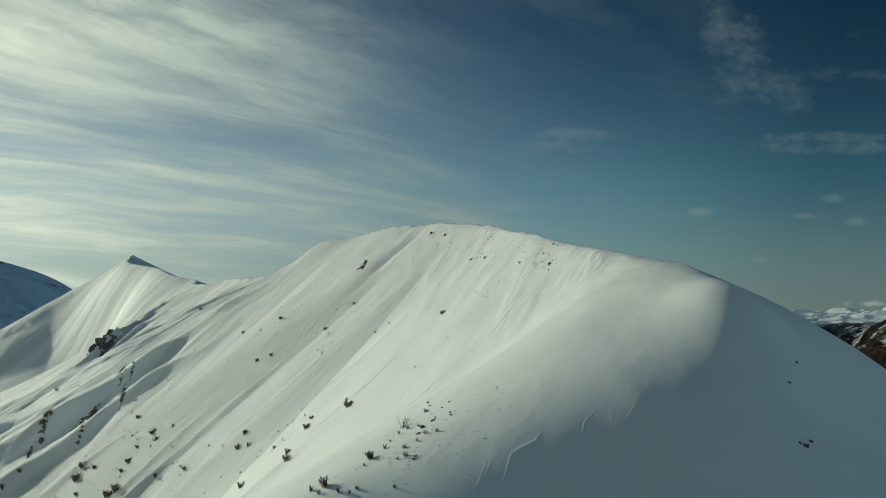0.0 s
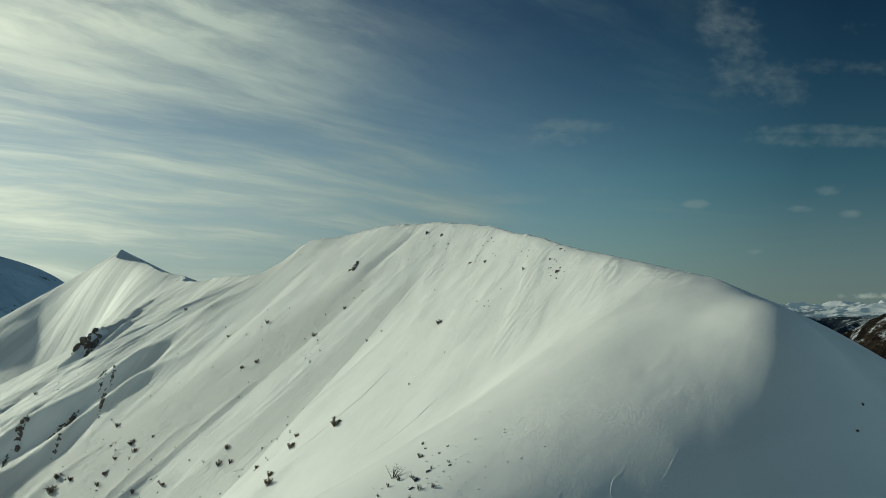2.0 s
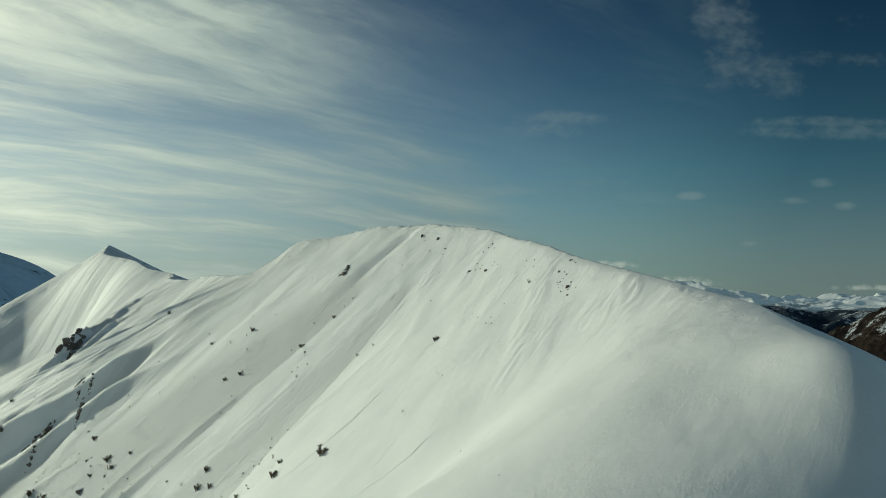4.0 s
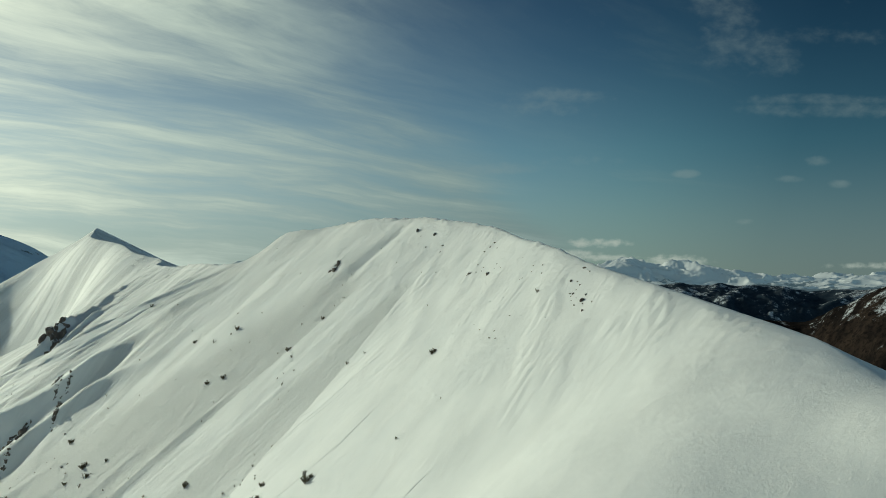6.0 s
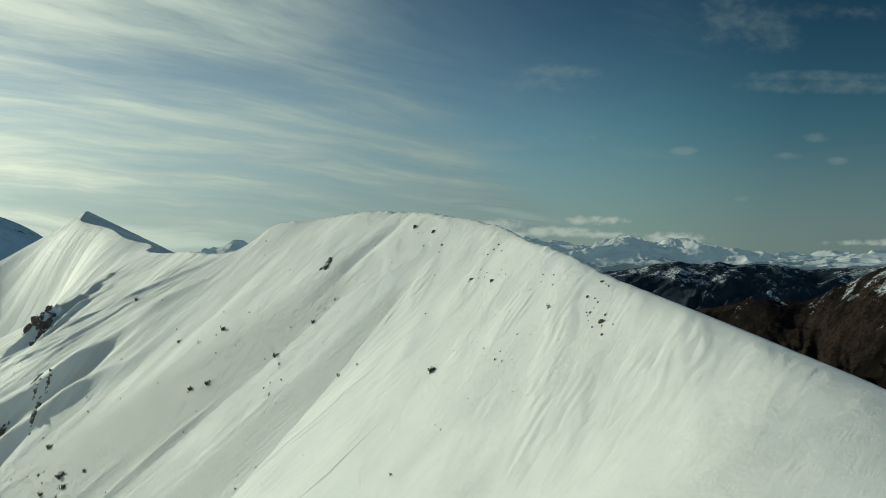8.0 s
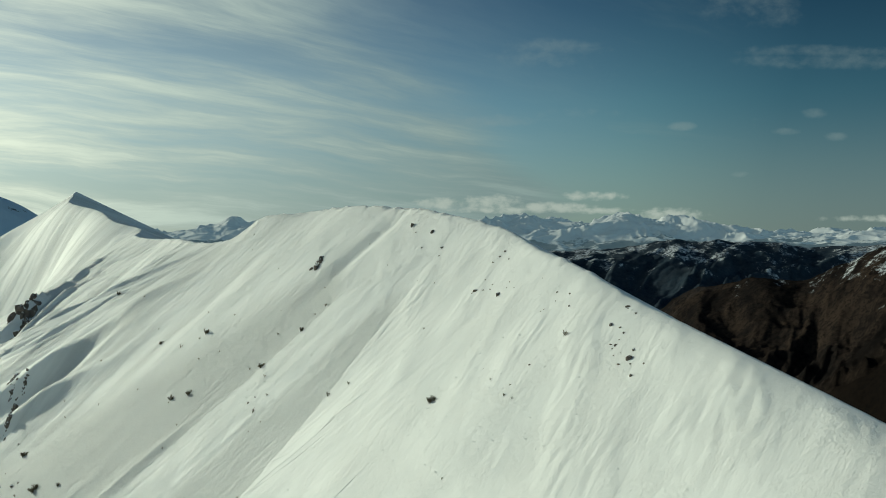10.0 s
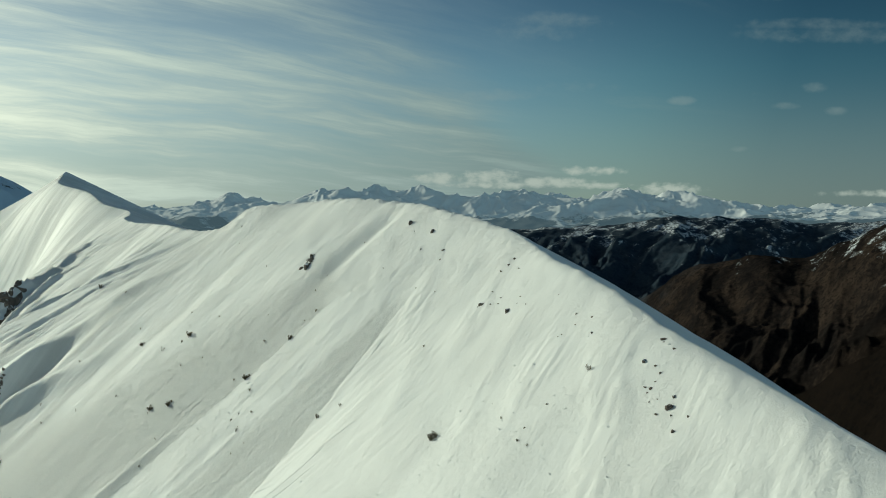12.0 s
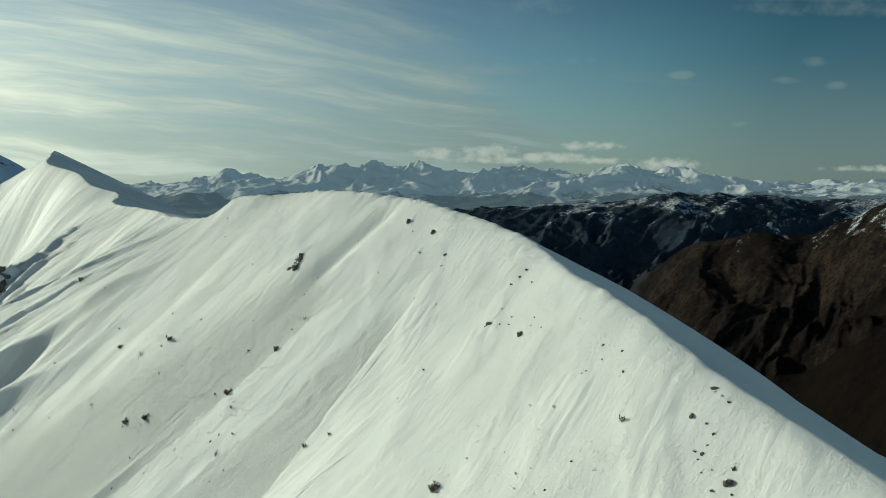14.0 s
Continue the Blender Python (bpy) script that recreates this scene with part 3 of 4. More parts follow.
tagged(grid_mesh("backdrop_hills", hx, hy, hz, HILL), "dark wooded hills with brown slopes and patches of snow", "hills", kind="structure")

bearings = np.radians(np.arange(-36, 37, 0.075))
rr, bb = np.meshgrid(np.linspace(3200, 4900, 190), bearings, indexing="ij")
hx, hy = HUB[0] + rr * np.sin(bb), HUB[1] + rr * np.cos(bb)
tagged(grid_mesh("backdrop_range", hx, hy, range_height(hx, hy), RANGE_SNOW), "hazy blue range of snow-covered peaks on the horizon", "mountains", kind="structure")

bearings = np.radians(np.arange(-40, -14, 0.12))
rr, bb = np.meshgrid(np.linspace(1300, 2500, 120), bearings, indexing="ij")
hx, hy = HUB[0] + rr * np.sin(bb), HUB[1] + rr * np.cos(bb)
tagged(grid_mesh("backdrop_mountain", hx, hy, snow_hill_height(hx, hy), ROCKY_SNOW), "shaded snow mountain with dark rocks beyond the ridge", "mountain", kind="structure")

# ---- things on the snow ----
def make_plain(name, dark, light, scale, rough=0.9, relief=0.02):
    n = Nodes(name)
    grain = n.noise(scale, 5, 0.6)
    chance = n.add("ShaderNodeObjectInfo").outputs["Random"]
    tone = n.math("ADD", n.math("MULTIPLY", grain, 0.8), n.math("MULTIPLY", chance, 0.2))
    return n.done(n.ramp(tone, [(0.3, dark), (0.7, light)]), rough, n.bump(grain, relief, 0.6))


def make_rock():
    """Broken brown rock, with snow lying where it is level enough."""
    n = Nodes("rock")
    grain, crack = n.noise(1.2, 7, 0.65), n.noise(4.0, 5, 0.7)
    stone = n.ramp(grain, [(0.3, (0.055, 0.047, 0.042)), (0.55, (0.145, 0.118, 0.10)), (0.75, (0.27, 0.225, 0.19))])
    shape = n.add("ShaderNodeNewGeometry")
    up = n.add("ShaderNodeSeparateXYZ")
    n.link(shape.outputs["Normal"], up.inputs[0])
    snow = n.steps(n.math("ADD", up.outputs[2], n.math("MULTIPLY", grain, 0.5)), 0.98, 1.12)
    return n.done(n.mix(snow, stone, (0.8, 0.82, 0.84)), 0.9, n.bump(crack, 0.12, 0.8))


ROCK = make_rock()
NEEDLES = make_plain("pine_needles", (0.092, 0.082, 0.053), (0.235, 0.195, 0.125), 6.0)
BARK = make_plain("bark", (0.035, 0.025, 0.018), (0.11, 0.08, 0.055), 9.0)
TWIG = make_plain("dry_twig", (0.08, 0.058, 0.042), (0.20, 0.15, 0.11), 9.0)


def ground_at(x, y):
    return float(ridge_height(np.array([float(x)]), np.array([float(y)]))[0])


def part(name, bm, material, parent, label=""):
    """Links a bmesh as one mesh object under a thing or a part."""
    mesh = bpy.data.meshes.new(name)
    bm.to_mesh(mesh)
    bm.free()
    mesh.materials.append(material)
    ob = new(name, mesh)
    ob.parent = parent
    return tagged(ob, label) if label else ob


def limb(bm, points, thick, sides=5):
    """A tapered stem along points."""
    rings = []
    for i, p in enumerate(points):
        r = thick * (1 - 0.8 * i / (len(points) - 1))
        rings.append([bm.verts.new(p + Vector((r * math.cos(6.283 * k / sides), r * math.sin(6.283 * k / sides), 0))) for k in range(sides)])
    for a, b in zip(rings, rings[1:]):
        for k in range(sides):
            bm.faces.new((a[k], a[(k + 1) % sides], b[(k + 1) % sides], b[k]))
    bm.faces.new(rings[-1])


def stem_points(rng, lean, turn, length, count=5):
    out = Vector((math.cos(turn), math.sin(turn), 0))
    points = []
    for i in range(count):
        f = i / (count - 1)
        bend = lean * f * (1.2 - 0.4 * f)
        wob = Vector((rng.uniform(-1, 1), rng.uniform(-1, 1), 0)) * 0.03 * f
        points.append(out * bend * length + Vector((0, 0, length * f * (1 - 0.25 * lean))) + wob)
    return points


def tuft(bm, rng, at, way, size, blades):
    """A spray of flat needle bunches round a twig's end."""
    for k in range(blades):
        dirn = (way * 0.8 + Vector((rng.gauss(0, 1), rng.gauss(0, 1), rng.gauss(0.25, 0.7))) * 0.8).normalized()
        side = dirn.cross(Vector((rng.gauss(0, 1), rng.gauss(0, 1), rng.gauss(0, 1)))).normalized() * size * 0.16
        tip = at + dirn * size * rng.uniform(0.6, 1.15)
        mid = at.lerp(tip, 0.55)
        a, b, c, d = (bm.verts.new(p) for p in (at, mid + side, tip, mid - side))
        bm.faces.new((a, b, c, d))


def dwarf_pine(seed, stems, spread, label):
    """A low pine about one metre tall and wide: loose needled shoots that rise from buried stems."""
    rng = random.Random(seed)
    pine = tagged(new("dwarf_pine"), label, "shrub", "dwarf pines on the slope")
    for i in range(stems):
        turn = 6.283 * i / stems + rng.uniform(-0.5, 0.5)
        foot = Vector((math.cos(turn), math.sin(turn), 0)) * rng.uniform(0.05, 0.34)
        points = [p + foot for p in stem_points(rng, spread * rng.uniform(0.3, 1.1), turn, rng.uniform(0.45, 1.1))]
        wood, green = bmesh.new(), bmesh.new()
        limb(wood, [p - Vector((0, 0, 0.3 if j == 0 else 0)) for j, p in enumerate(points)], 0.035)
        for j in range(1, len(points)):
            way = (points[j] - points[j - 1]).normalized()
            for k in range(3):
                at = points[j - 1].lerp(points[j], (k + rng.random()) / 3)
                if j > 1 and k == 1:
                    out = (way + Vector((rng.gauss(0, 0.8), rng.gauss(0, 0.8), 0.1))).normalized() * rng.uniform(0.14, 0.3)
                    limb(wood, [at, at + out * 0.5, at + out], 0.014, 4)
                    tuft(green, rng, at + out * 0.8, out.normalized(), 0.15, 8)
                tuft(green, rng, at, way, 0.17, 6)
        stem = part("stem", wood, BARK, pine)
        part("foliage", green, NEEDLES, stem, "olive-brown needle foliage")
    return pine


def bare_bush(seed, label):
    """A leafless bush of thin upright twigs."""
    rng = random.Random(seed)
    bush = tagged(new("bare_bush"), label, "shrub", "bare bushes on the slope")
    for i in range(7):
        points = stem_points(rng, rng.uniform(0.15, 0.8), rng.uniform(0, 6.283), rng.uniform(0.5, 1.0))
        wood = bmesh.new()
        limb(wood, [p - Vector((0, 0, 0.25 if j == 0 else 0)) for j, p in enumerate(points)], 0.028)
        for j in (2, 3, 4):
            for k in range(2):
                away = Vector((rng.gauss(0, 1), rng.gauss(0, 1), rng.uniform(0.3, 1.2))).normalized() * rng.uniform(0.12, 0.26)
                limb(wood, [points[j], points[j] + away * 0.5, points[j] + away], 0.014, 4)
        part("stem", wood, TWIG, bush)
    return bush


def stone_mesh(seed, flat=0.8, sharp=0.55):
    """One broken stone, about one metre across."""
    rng = random.Random(seed)
    bm = bmesh.new()
    bmesh.ops.create_icosphere(bm, subdivisions=2, radius=0.5)
    cuts = [(Vector((rng.gauss(0, 1), rng.gauss(0, 1), rng.gauss(0, 0.8))).normalized(), rng.uniform(0.22, 0.42)) for _ in range(9)]
    for v in bm.verts:
        for way, far in cuts:
            over = v.co.dot(way) - far
            if over > 0:
                v.co -= way * over * sharp * 1.6
        v.co *= 1 + 0.16 * noise.noise(v.co * 3.1 + Vector((seed, 0, 0)))
        v.co.z *= flat
    mesh = bpy.data.meshes.new("stone")
    bm.to_mesh(mesh)
    bm.free()
    mesh.materials.append(ROCK)
    return mesh


def lie(x, y, size, rng, sink=0.0, tilt=0.25, stretch=0.15):
    """A pose on the snow, sunk by a share of the size, turned and tilted by chance."""
    turn = Euler((rng.uniform(-tilt, tilt), rng.uniform(-tilt, tilt), rng.uniform(0, 6.283)))
    scale = Vector([size * (1 + rng.uniform(-stretch, stretch)) for _ in range(3)])
    return Matrix.LocRotScale((x, y, ground_at(x, y) - sink * size), turn, scale)


def plant(first, places, rng):
    """Stands copies of the given plants at the places; the first copy is the plant itself."""
    used = set()
    for x, y, size in places:
        pick = first[1 if size > 1.3 else 0][rng.randrange(2)]
        m = lie(x, y, 0.7 * size, rng)
        if pick.name in used:
            copy_thing(pick, m)
        else:
            used.add(pick.name)
            pick.matrix_basis = m


# plants and stones on the snow: x, y, size
PINES_FACE = [(-0.2, 205.0, 1.62), (18.1, 191.9, 0.922), (8.2, 196.4, 0.61), (-15.4, 234.3, 1.23), (-19.6, 237.0, 0.901), (-1.2, 229.3, 0.743),
    (-59.2, 282.4, 1.79), (-64.8, 286.8, 1.59), (-65.4, 286.4, 0.793), (-59.9, 294.1, 0.942), (-53.5, 289.9, 0.649), (-38.3, 267.5, 1.58),
    (-41.8, 271.4, 0.932), (-36.5, 262.0, 1.2), (-34.7, 254.9, 1.05), (-61.4, 268.9, 1.09), (-59.7, 274.3, 0.868), (-36.0, 275.6, 1.05),
    (-29.2, 267.6, 1.32), (-25.2, 279.0, 0.7), (-24.0, 270.1, 1.22), (-26.5, 270.5, 0.782), (-41.3, 306.3, 0.817), (-14.7, 284.8, 0.592),
    (-9.5, 264.5, 0.632), (0.8, 243.3, 0.539), (-2.7, 249.6, 0.475), (-62.7, 314.4, 0.88), (-55.7, 343.7, 0.98), (-114.6, 385.9, 1.85),
    (-60.3, 303.7, 1.6), (-62.4, 304.0, 1.08), (-52.2, 301.4, 0.868), (-34.8, 248.4, 0.65), (-37.4, 249.0, 0.526), (9.5, 190.3, 0.599),
    (10.4, 188.4, 0.588), (-54.7, 336.2, 0.606), (-36.8, 284.1, 0.624)]
PINES_LOW = [(-22.5, 196.4, 2.39), (-34.2, 207.6, 1.9), (-34.0, 213.3, 1.46), (-36.7, 219.3, 0.884), (-39.0, 227.9, 0.923), (-40.5, 222.9, 0.779),
    (-42.6, 226.6, 0.793), (-59.3, 247.6, 1.49), (-101.1, 291.9, 1.89), (-102.5, 290.7, 1.13), (-111.9, 302.7, 1.19), (-95.3, 291.5, 1.32),
    (-6.3, 184.3, 0.887), (1.0, 184.3, 0.587), (3.3, 151.0, 0.384), (-109.9, 297.6, 1.36), (-36.9, 195.2, 1.96), (-50.4, 206.7, 2.11),
    (-59.2, 247.8, 1.61), (-129.2, 307.7, 1.88), (-137.4, 315.2, 2.42), (-132.2, 299.7, 1.85), (-88.4, 250.8, 2.26), (-80.5, 258.3, 1.71),
    (-186.8, 397.7, 2.13), (-230.4, 438.3, 3.11), (-112.5, 290.2, 1.97), (-136.9, 310.3, 4.78), (-104.7, 298.3, 2.77), (-119.2, 323.1, 2.4),
    (-110.0, 279.9, 4.25), (-113.3, 281.2, 3.75), (-92.1, 266.0, 1.98), (-60.2, 242.7, 1.97), (-55.9, 238.2, 1.72), (-176.0, 345.4, 2.73),
    (-182.7, 345.3, 3.44), (-107.9, 324.9, 1.19), (-44.0, 215.7, 1.35), (-37.6, 199.9, 2.14), (-39.9, 233.8, 1.03), (-45.4, 227.8, 1.22),
    (-42.0, 216.8, 0.967), (-81.1, 270.4, 0.988), (-73.0, 258.6, 1.18), (-79.5, 304.9, 1.09), (-78.8, 322.6, 1.44), (-82.2, 331.5, 1.19),
    (-35.2, 229.4, 0.809), (-93.6, 352.0, 0.948), (-102.0, 337.0, 1.22)]
PINES_SPUR = [(-2.8, 103.8, 0.817), (-4.5, 105.5, 1.11), (-5.6, 105.1, 0.922), (-7.2, 102.0, 1.08), (-6.6, 103.6, 0.728), (-8.8, 100.6, 1.42),
    (-9.4, 99.1, 0.789), (-4.4, 97.3, 1.28), (-3.2, 96.5, 0.679), (-5.4, 97.5, 0.687), (-4.7, 99.6, 0.875), (-2.2, 100.8, 0.883), (-3.1, 99.8, 0.788),
    (-3.1, 104.7, 0.733), (-0.8, 100.1, 0.964), (-2.1, 115.5, 0.907), (-2.4, 110.8, 0.774), (0.8, 109.1, 0.571), (0.9, 104.0, 0.636),
    (-1.0, 104.5, 0.64), (-15.5, 97.6, 1.22), (-13.8, 97.3, 1.74), (-14.4, 96.0, 1.03), (-9.8, 94.5, 1.01), (-10.6, 94.1, 0.839), (-11.9, 94.9, 1.02),
    (-5.4, 92.9, 0.824)]
BUSHES = [(-37.5, 253.6, 1.89), (-111.4, 332.5, 1.57), (-94.5, 316.0, 1.28), (-22.9, 281.9, 0.59), (-41.7, 263.0, 0.673), (-40.5, 262.7, 0.557),
    (-102.3, 292.7, 2.19), (-102.5, 290.0, 1.52), (-95.7, 291.3, 1.3), (-66.9, 251.3, 1.46), (-68.7, 308.1, 1.77), (-5.2, 107.2, 2.31)]
STONES_FACE = [(13.3, 192.3, 0.404), (-37.7, 257.7, 0.965), (-39.3, 258.0, 0.651), (-4.0, 274.1, 1.56), (0.7, 264.6, 1.46), (-1.7, 261.6, 0.925),
    (2.8, 255.4, 1.28), (2.0, 253.1, 0.677), (-3.1, 270.2, 0.544), (8.1, 227.3, 1.2), (7.4, 227.5, 0.4), (9.9, 228.4, 0.64), (11.7, 232.2, 0.662),
    (13.0, 232.4, 0.661), (14.0, 232.9, 0.581), (14.2, 228.7, 0.399), (11.4, 219.9, 1.13), (12.9, 219.7, 0.379), (9.3, 225.3, 0.39),
    (13.9, 217.5, 0.289), (18.0, 212.7, 0.282), (19.1, 205.1, 0.595), (18.5, 202.7, 0.32), (20.4, 201.4, 0.382), (16.7, 202.7, 0.454),
    (16.3, 202.9, 0.319), (19.8, 198.3, 0.435), (22.7, 174.6, 0.761), (10.9, 224.9, 0.507), (13.5, 220.6, 0.489), (10.4, 223.8, 0.402)]
STONES_CREST = [(25.7, 187.9, 0.782), (25.6, 187.4, 0.278), (26.1, 185.3, 0.492), (23.2, 186.7, 0.771), (23.9, 184.7, 0.43), (24.0, 183.3, 0.43),
    (23.3, 182.7, 0.266), (22.3, 183.1, 0.429), (22.7, 182.3, 0.531), (22.3, 182.1, 0.367), (22.1, 180.7, 0.315), (22.8, 180.2, 0.254),
    (24.1, 178.9, 0.609), (23.4, 178.0, 1), (22.2, 178.4, 0.607), (23.2, 176.8, 0.444), (24.3, 174.9, 0.392), (7.5, 201.0, 0.258),
    (10.5, 191.5, 0.351), (-34.0, 208.8, 1.77), (-111.3, 294.0, 3.54), (-102.7, 264.7, 2.81), (-109.7, 272.2, 2.49), (-114.2, 309.6, 1.86),
    (-116.5, 310.4, 1.87), (39.2, 89.6, 0.683), (38.6, 89.6, 0.345), (40.2, 90.5, 0.419), (43.3, 100.5, 0.381), (40.6, 96.6, 0.36)]
STONES_SPUR = [(-1.7, 112.8, 0.466), (-2.2, 110.3, 0.537), (-2.5, 103.4, 0.583), (-1.3, 104.2, 0.442), (1.0, 103.2, 0.361), (-0.1, 108.3, 0.38),
    (-3.1, 102.0, 0.573), (-4.6, 99.5, 0.424), (-3.4, 96.3, 0.478)]
CLIFFS = [(-216, 529, 11), (-221, 535, 14), (-227, 545, 14), (-234, 554, 11), (-226, 580, 6), (-141, 362, 3.6), (-136, 350, 4.2), (-149, 352, 6), (-154, 350, 5.5), (-174, 361, 6), (-177, 355, 3.5), (-137, 352.4, 3.18), (-132.3, 339.9, 3.05), (-134.8, 356.5, 2.63), (-149.8, 341.2, 3.66), (-156.5, 350.3, 2.42), (-139.6, 357.2, 2.13), (-28.2, 291.8, 3.5)]
# paths of rolling snow lumps down the face
SLIDES = [[(-9.4, 203.0), (-13.9, 201.7), (-18.0, 200.5), (-20.5, 199.3)], [(-22.3, 195.2), (-25.7, 196.3), (-28.2, 196.1)],
    [(-14.9, 226.1), (-20.8, 225.8), (-28.5, 227.2), (-34.6, 227.2)], [(-16.6, 222.9), (-24.3, 224.3), (-32.7, 227.0)],
    [(-40.5, 278.1), (-46.7, 277.2), (-52.4, 276.8), (-58.0, 276.1), (-63.7, 275.9), (-68.4, 274.2)],
    [(-38.3, 275.8), (-44.4, 274.8), (-50.6, 274.6), (-56.7, 273.9), (-62.1, 273.0)], [(-9.8, 224.5), (-13.8, 225.6), (-17.7, 226.7), (-20.4, 227.6)],
    [(-6.6, 243.9), (-9.6, 241.5), (-12.5, 240.1)], [(-13.0, 201.7), (-20.1, 200.9), (-28.3, 201.4), (-33.5, 202.9), (-39.1, 203.2)],
    [(0.5, 166.4), (-4.2, 165.4), (-8.8, 166.5), (-16.8, 170.3)], [(-25.2, 228.5), (-38.4, 237.3), (-46.5, 238.0), (-53.4, 234.1)]]

rng = random.Random(5)
small_pines = [dwarf_pine(11, 7, 0.34, "small olive-brown dwarf pine poking through snow"), dwarf_pine(12, 6, 0.5, "small snow-bent dwarf pine on the white slope")]
large_pines = [dwarf_pine(13, 13, 0.32, "bushy olive-brown dwarf pine standing in deep snow"), dwarf_pine(14, 12, 0.5, "sprawling dark dwarf pine half buried in snow")]
plant((small_pines, large_pines), PINES_FACE + PINES_LOW + PINES_SPUR, rng)
thin_bushes = [bare_bush(21, "thin leafless brown bush poking through snow"), bare_bush(22, "sparse brown twigs standing in snow")]
tall_bushes = [bare_bush(23, "leafless brown bush with upright stems in snow"), bare_bush(24, "dry brown bush with spread twigs in snow")]
plant((thin_bushes, tall_bushes), BUSHES, rng)

stone_meshes = [stone_mesh(k) for k in range(31, 38)]
for places, label, group in ((STONES_FACE, "brown rock sticking out of the snow face", "rocks on the snow face"),
                             (STONES_CREST, "brown rock with snow on top below the crest", "rocks below the crest"),
                             (STONES_SPUR, "small dark rock among bushes in wind-blown snow", "rocks on the spur")):
    for x, y, size in places:
        rock = tagged(new("rock", stone_meshes[rng.randrange(7)]), label, "rock", group)
        rock.matrix_basis = lie(x, y, size * (1.3 if y < 120 else 0.95), rng, 0.09, 0.8, 0.45)

scatter = random.Random(61)
for cx, cy, wide, deep, count in ((-108, 285, 9, 9, 16), (-70, 235, 6, 6, 8), (-92, 262, 8, 8, 10), (-130, 320, 10, 10, 12), (-46, 222, 5, 6, 8), (-208, 505, 8, 10, 8),
                                  (-165, 395, 8, 12, 8)):
    for k in range(count):
        x, y = scatter.gauss(cx, wide), scatter.gauss(cy, deep)
        rock = tagged(new("rock", stone_meshes[scatter.randrange(7)]), "small dark rock showing through snow on the ribs", "rock", "rocks on the ribs")
        rock.matrix_basis = lie(x, y, scatter.uniform(0.35, 0.9) * (1 + max(0, y - 250) / 300), scatter, 0.1, 0.5, 0.35)

boulder_meshes = [stone_mesh(k, 1.3, 0.62) for k in range(51, 57)]
for x, y, size in CLIFFS:
    cliff = tagged(new("rock_outcrop"), "dark brown broken rock outcrop with snow in its cracks", "rock outcrop", "outcrops on the ridge")
    cliff.matrix_basis = Matrix.Translation((x, y, ground_at(x, y)))
    for k in range(24):
        dx, dy = rng.gauss(0, 0.15) * size, rng.gauss(0, 0.34) * size
        boulder = new("boulder", boulder_meshes[rng.randrange(6)])
        boulder.parent = cliff
        m = lie(x + dx, y + dy, size * rng.uniform(0.13, 0.48), rng, 0.26, 0.7, 0.4)
        boulder.matrix_basis = Matrix.Translation((-x, -y, -ground_at(x, y))) @ m


def furrow(points, wide, high, name, label, category, group):
    """A shallow furrow with a raised rim on both sides, laid on the snow."""
    ps = [Vector(p) for p in points]
    line = []
    for a, b in zip(ps, ps[1:]):
        steps = max(2, int((b - a).length / 0.5))
        line += [a.lerp(b, k / steps) for k in range(steps)]
    line.append(ps[-1])
    bm, rows = bmesh.new(), []
    for i, p in enumerate(line):
        way = (line[min(i + 1, len(line) - 1)] - line[max(i - 1, 0)]).normalized()
        side = Vector((-way.y, way.x))
        p = p + side * 0.25 * noise.noise(Vector((i * 0.13, len(line), 0)))
        fade = min(1.0, i / 6, (len(line) - 1 - i) / 6) * (0.7 + 0.5 * noise.noise(Vector((i * 0.6, 3.0, 0))))
        row = []
        for u, h in ((-1.3, -0.25), (-0.8, 0.55), (-0.5, 1.0), (0.0, 0.1), (0.5, 1.0), (0.8, 0.55), (1.3, -0.25)):
            q = p + side * u * wide
            row.append(bm.verts.new((q.x, q.y, ground_at(q.x, q.y) + h * high * max(fade, 0.0))))
        rows.append(row)
    for a, b in zip(rows, rows[1:]):
        for k in range(6):
            bm.faces.new((a[k], a[k + 1], b[k + 1], b[k])).smooth = True
    bmesh.ops.recalc_face_normals(bm, faces=bm.faces)
    mesh = bpy.data.meshes.new(name)
    bm.to_mesh(mesh)
    bm.free()
    mesh.materials.append(SNOW)
    return tagged(new(name, mesh), label, category, group)


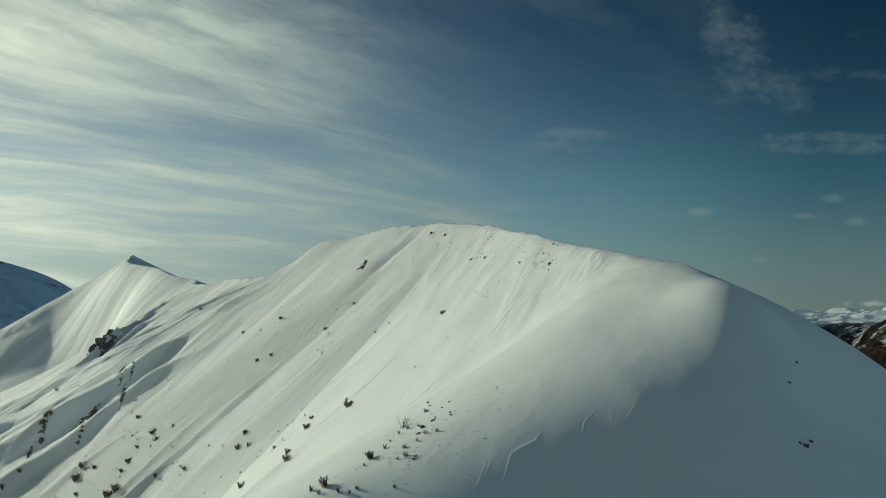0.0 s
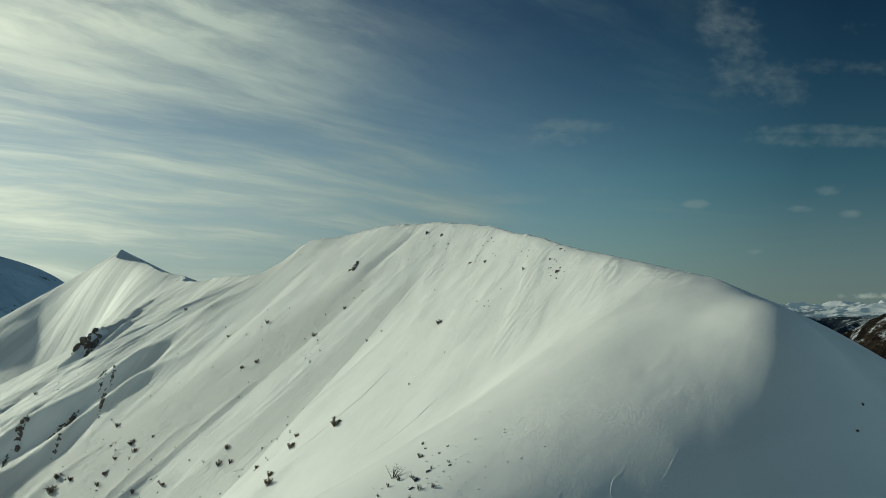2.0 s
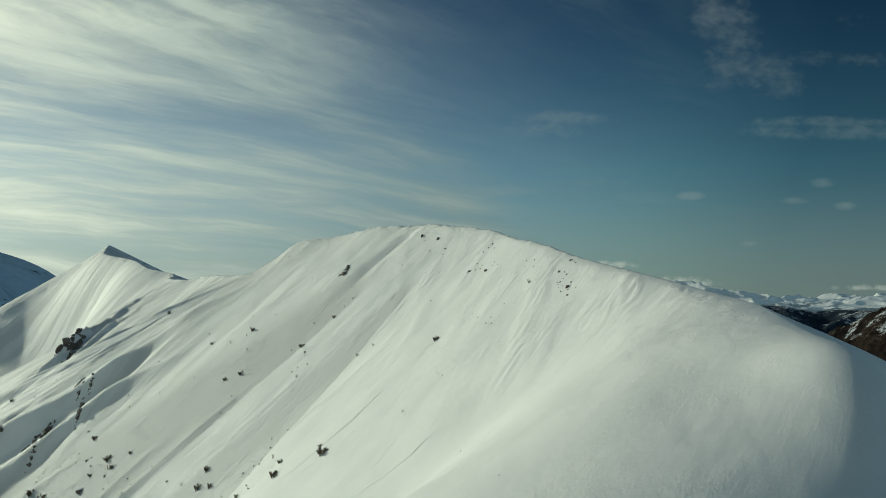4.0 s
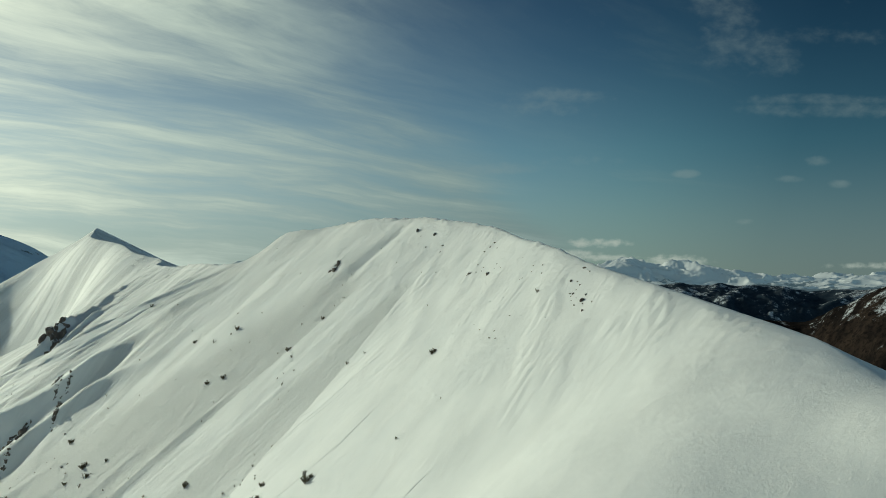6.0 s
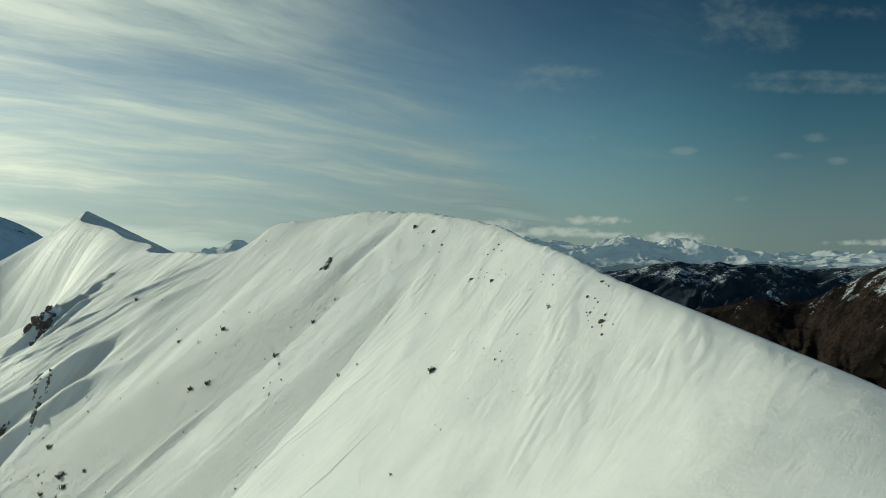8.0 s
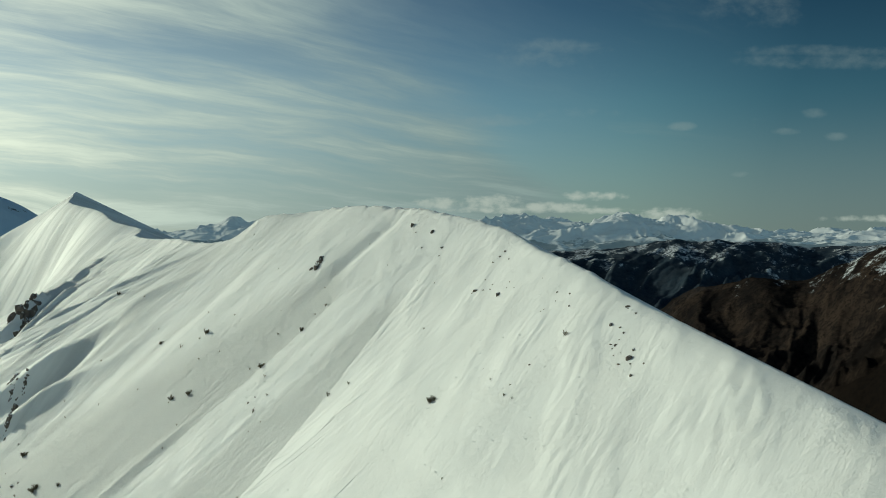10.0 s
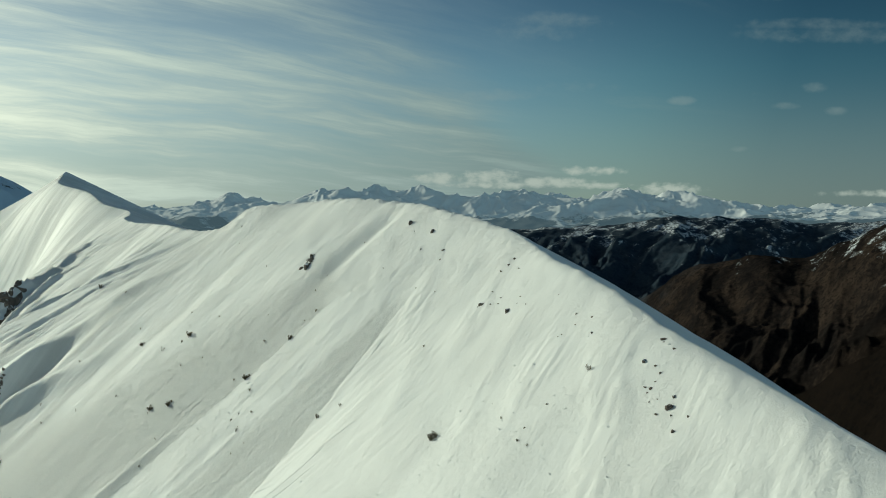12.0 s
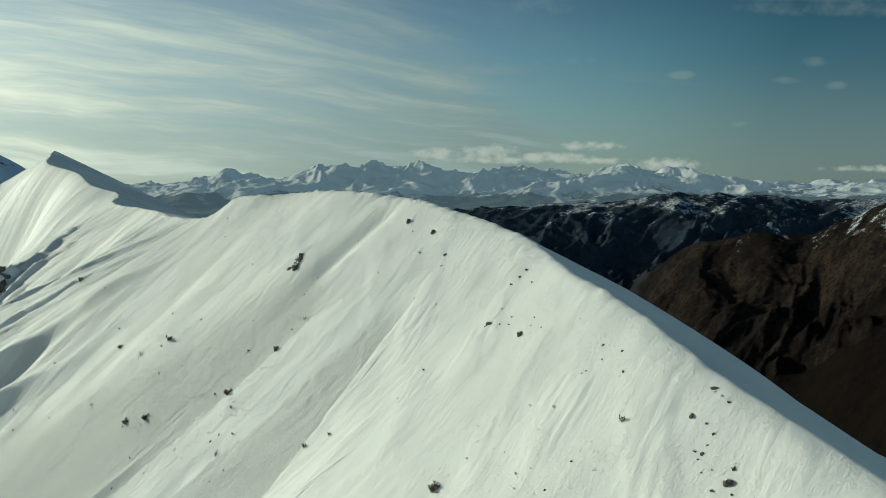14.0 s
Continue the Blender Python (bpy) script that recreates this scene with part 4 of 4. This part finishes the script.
for points in SLIDES:
    furrow(points, 0.30, 0.20, "snow_furrow", "narrow furrow pressed into snow by rolling lumps", "snow furrow", "furrows down the face")
for points in ([(11.5, 93.8), (10.2, 92.8), (8.6, 92.6), (7.6, 92.2), (7.0, 90.9), (6.1, 89.1)],
               [(11.6, 92.6), (10.6, 91.7), (10.0, 90.8)],
               [(17.5, 94.1), (16.1, 93.2), (15.7, 92.4), (15.7, 91.8), (14.6, 90.9)],
               [(14.3, 92.7), (14.7, 91.9)],
               [(22.5, 94.1), (21.6, 93.2), (20.7, 92.3), (20.1, 91.9)],
               [(22.0, 94.1), (21.2, 93.1)],
               [(13.3, 92.3), (12.9, 91.6)],
               [(5.5, 92.5), (4.7, 91.1), (3.7, 89.7)],
               [(4.9, 92.5), (4.1, 90.8), (3.2, 89.5)]):
    furrow(points, 0.14, 0.12, "ski_track", "old ski track in shaded wind-blown snow", "ski track", "ski tracks")

for points in ([(49.2, 111.4), (51.1, 113.0), (55.2, 115.9), (57.3, 116.1)], [(57.7, 115.6), (60.8, 117.6), (63.9, 119.7)]):
    furrow(points, 0.22, 0.16, "snow_furrow", "faint broken furrow across the shaded snow flank", "snow furrow", "furrows down the face")
trail = random.Random(71)
for k in range(16):
    x, y = trail.uniform(0, 14), trail.uniform(82, 91)
    furrow([(x, y), (x - trail.uniform(0.3, 1.0), y - trail.uniform(0.8, 2.4))], 0.12, 0.10, "ski_track", "short faint track in shaded wind-blown snow", "ski track", "ski tracks")

# broken lumps of snow that came down the face
lump_rng = random.Random(8)
lump_bm = bmesh.new()
for cx, cy, wide, deep, count in ((10, 190, 5, 6, 60), (14, 178, 5, 6, 50), (-3, 205, 5, 7, 40), (9, 205, 5, 6, 40), (-34, 262, 8, 5, 160), (-26, 268, 6, 3, 80), (-37, 222, 6, 8, 160),
                                  (-44, 232, 8, 6, 110), (-2, 100, 6, 6, 260), (-60, 285, 10, 10, 60), (-108, 300, 14, 14, 120), (-140, 330, 14, 12, 80)):
    for k in range(count):
        x, y = lump_rng.gauss(cx, wide), lump_rng.gauss(cy, deep)
        size = lump_rng.uniform(0.05, 0.15) * (1 + abs(lump_rng.gauss(0, 0.6))) * (1 + max(0, cy - 150) / 260)
        made = bmesh.ops.create_icosphere(lump_bm, subdivisions=1, radius=size)["verts"]
        at = Vector((x, y, ground_at(x, y) - 0.15 * size))
        stretch = Vector((lump_rng.uniform(0.7, 1.4), lump_rng.uniform(0.7, 1.4), lump_rng.uniform(0.22, 0.38)))
        for v in made:
            v.co = Vector([c * f * lump_rng.uniform(0.75, 1.2) for c, f in zip(v.co, stretch)]) + at
lump_mesh = bpy.data.meshes.new("snow_lumps")
lump_bm.to_mesh(lump_mesh)
lump_bm.free()
lump_mesh.materials.append(SNOW)
tagged(new("snow_lumps", lump_mesh), "small broken snow lumps lying on the slope", "snow lumps", kind="stuff")
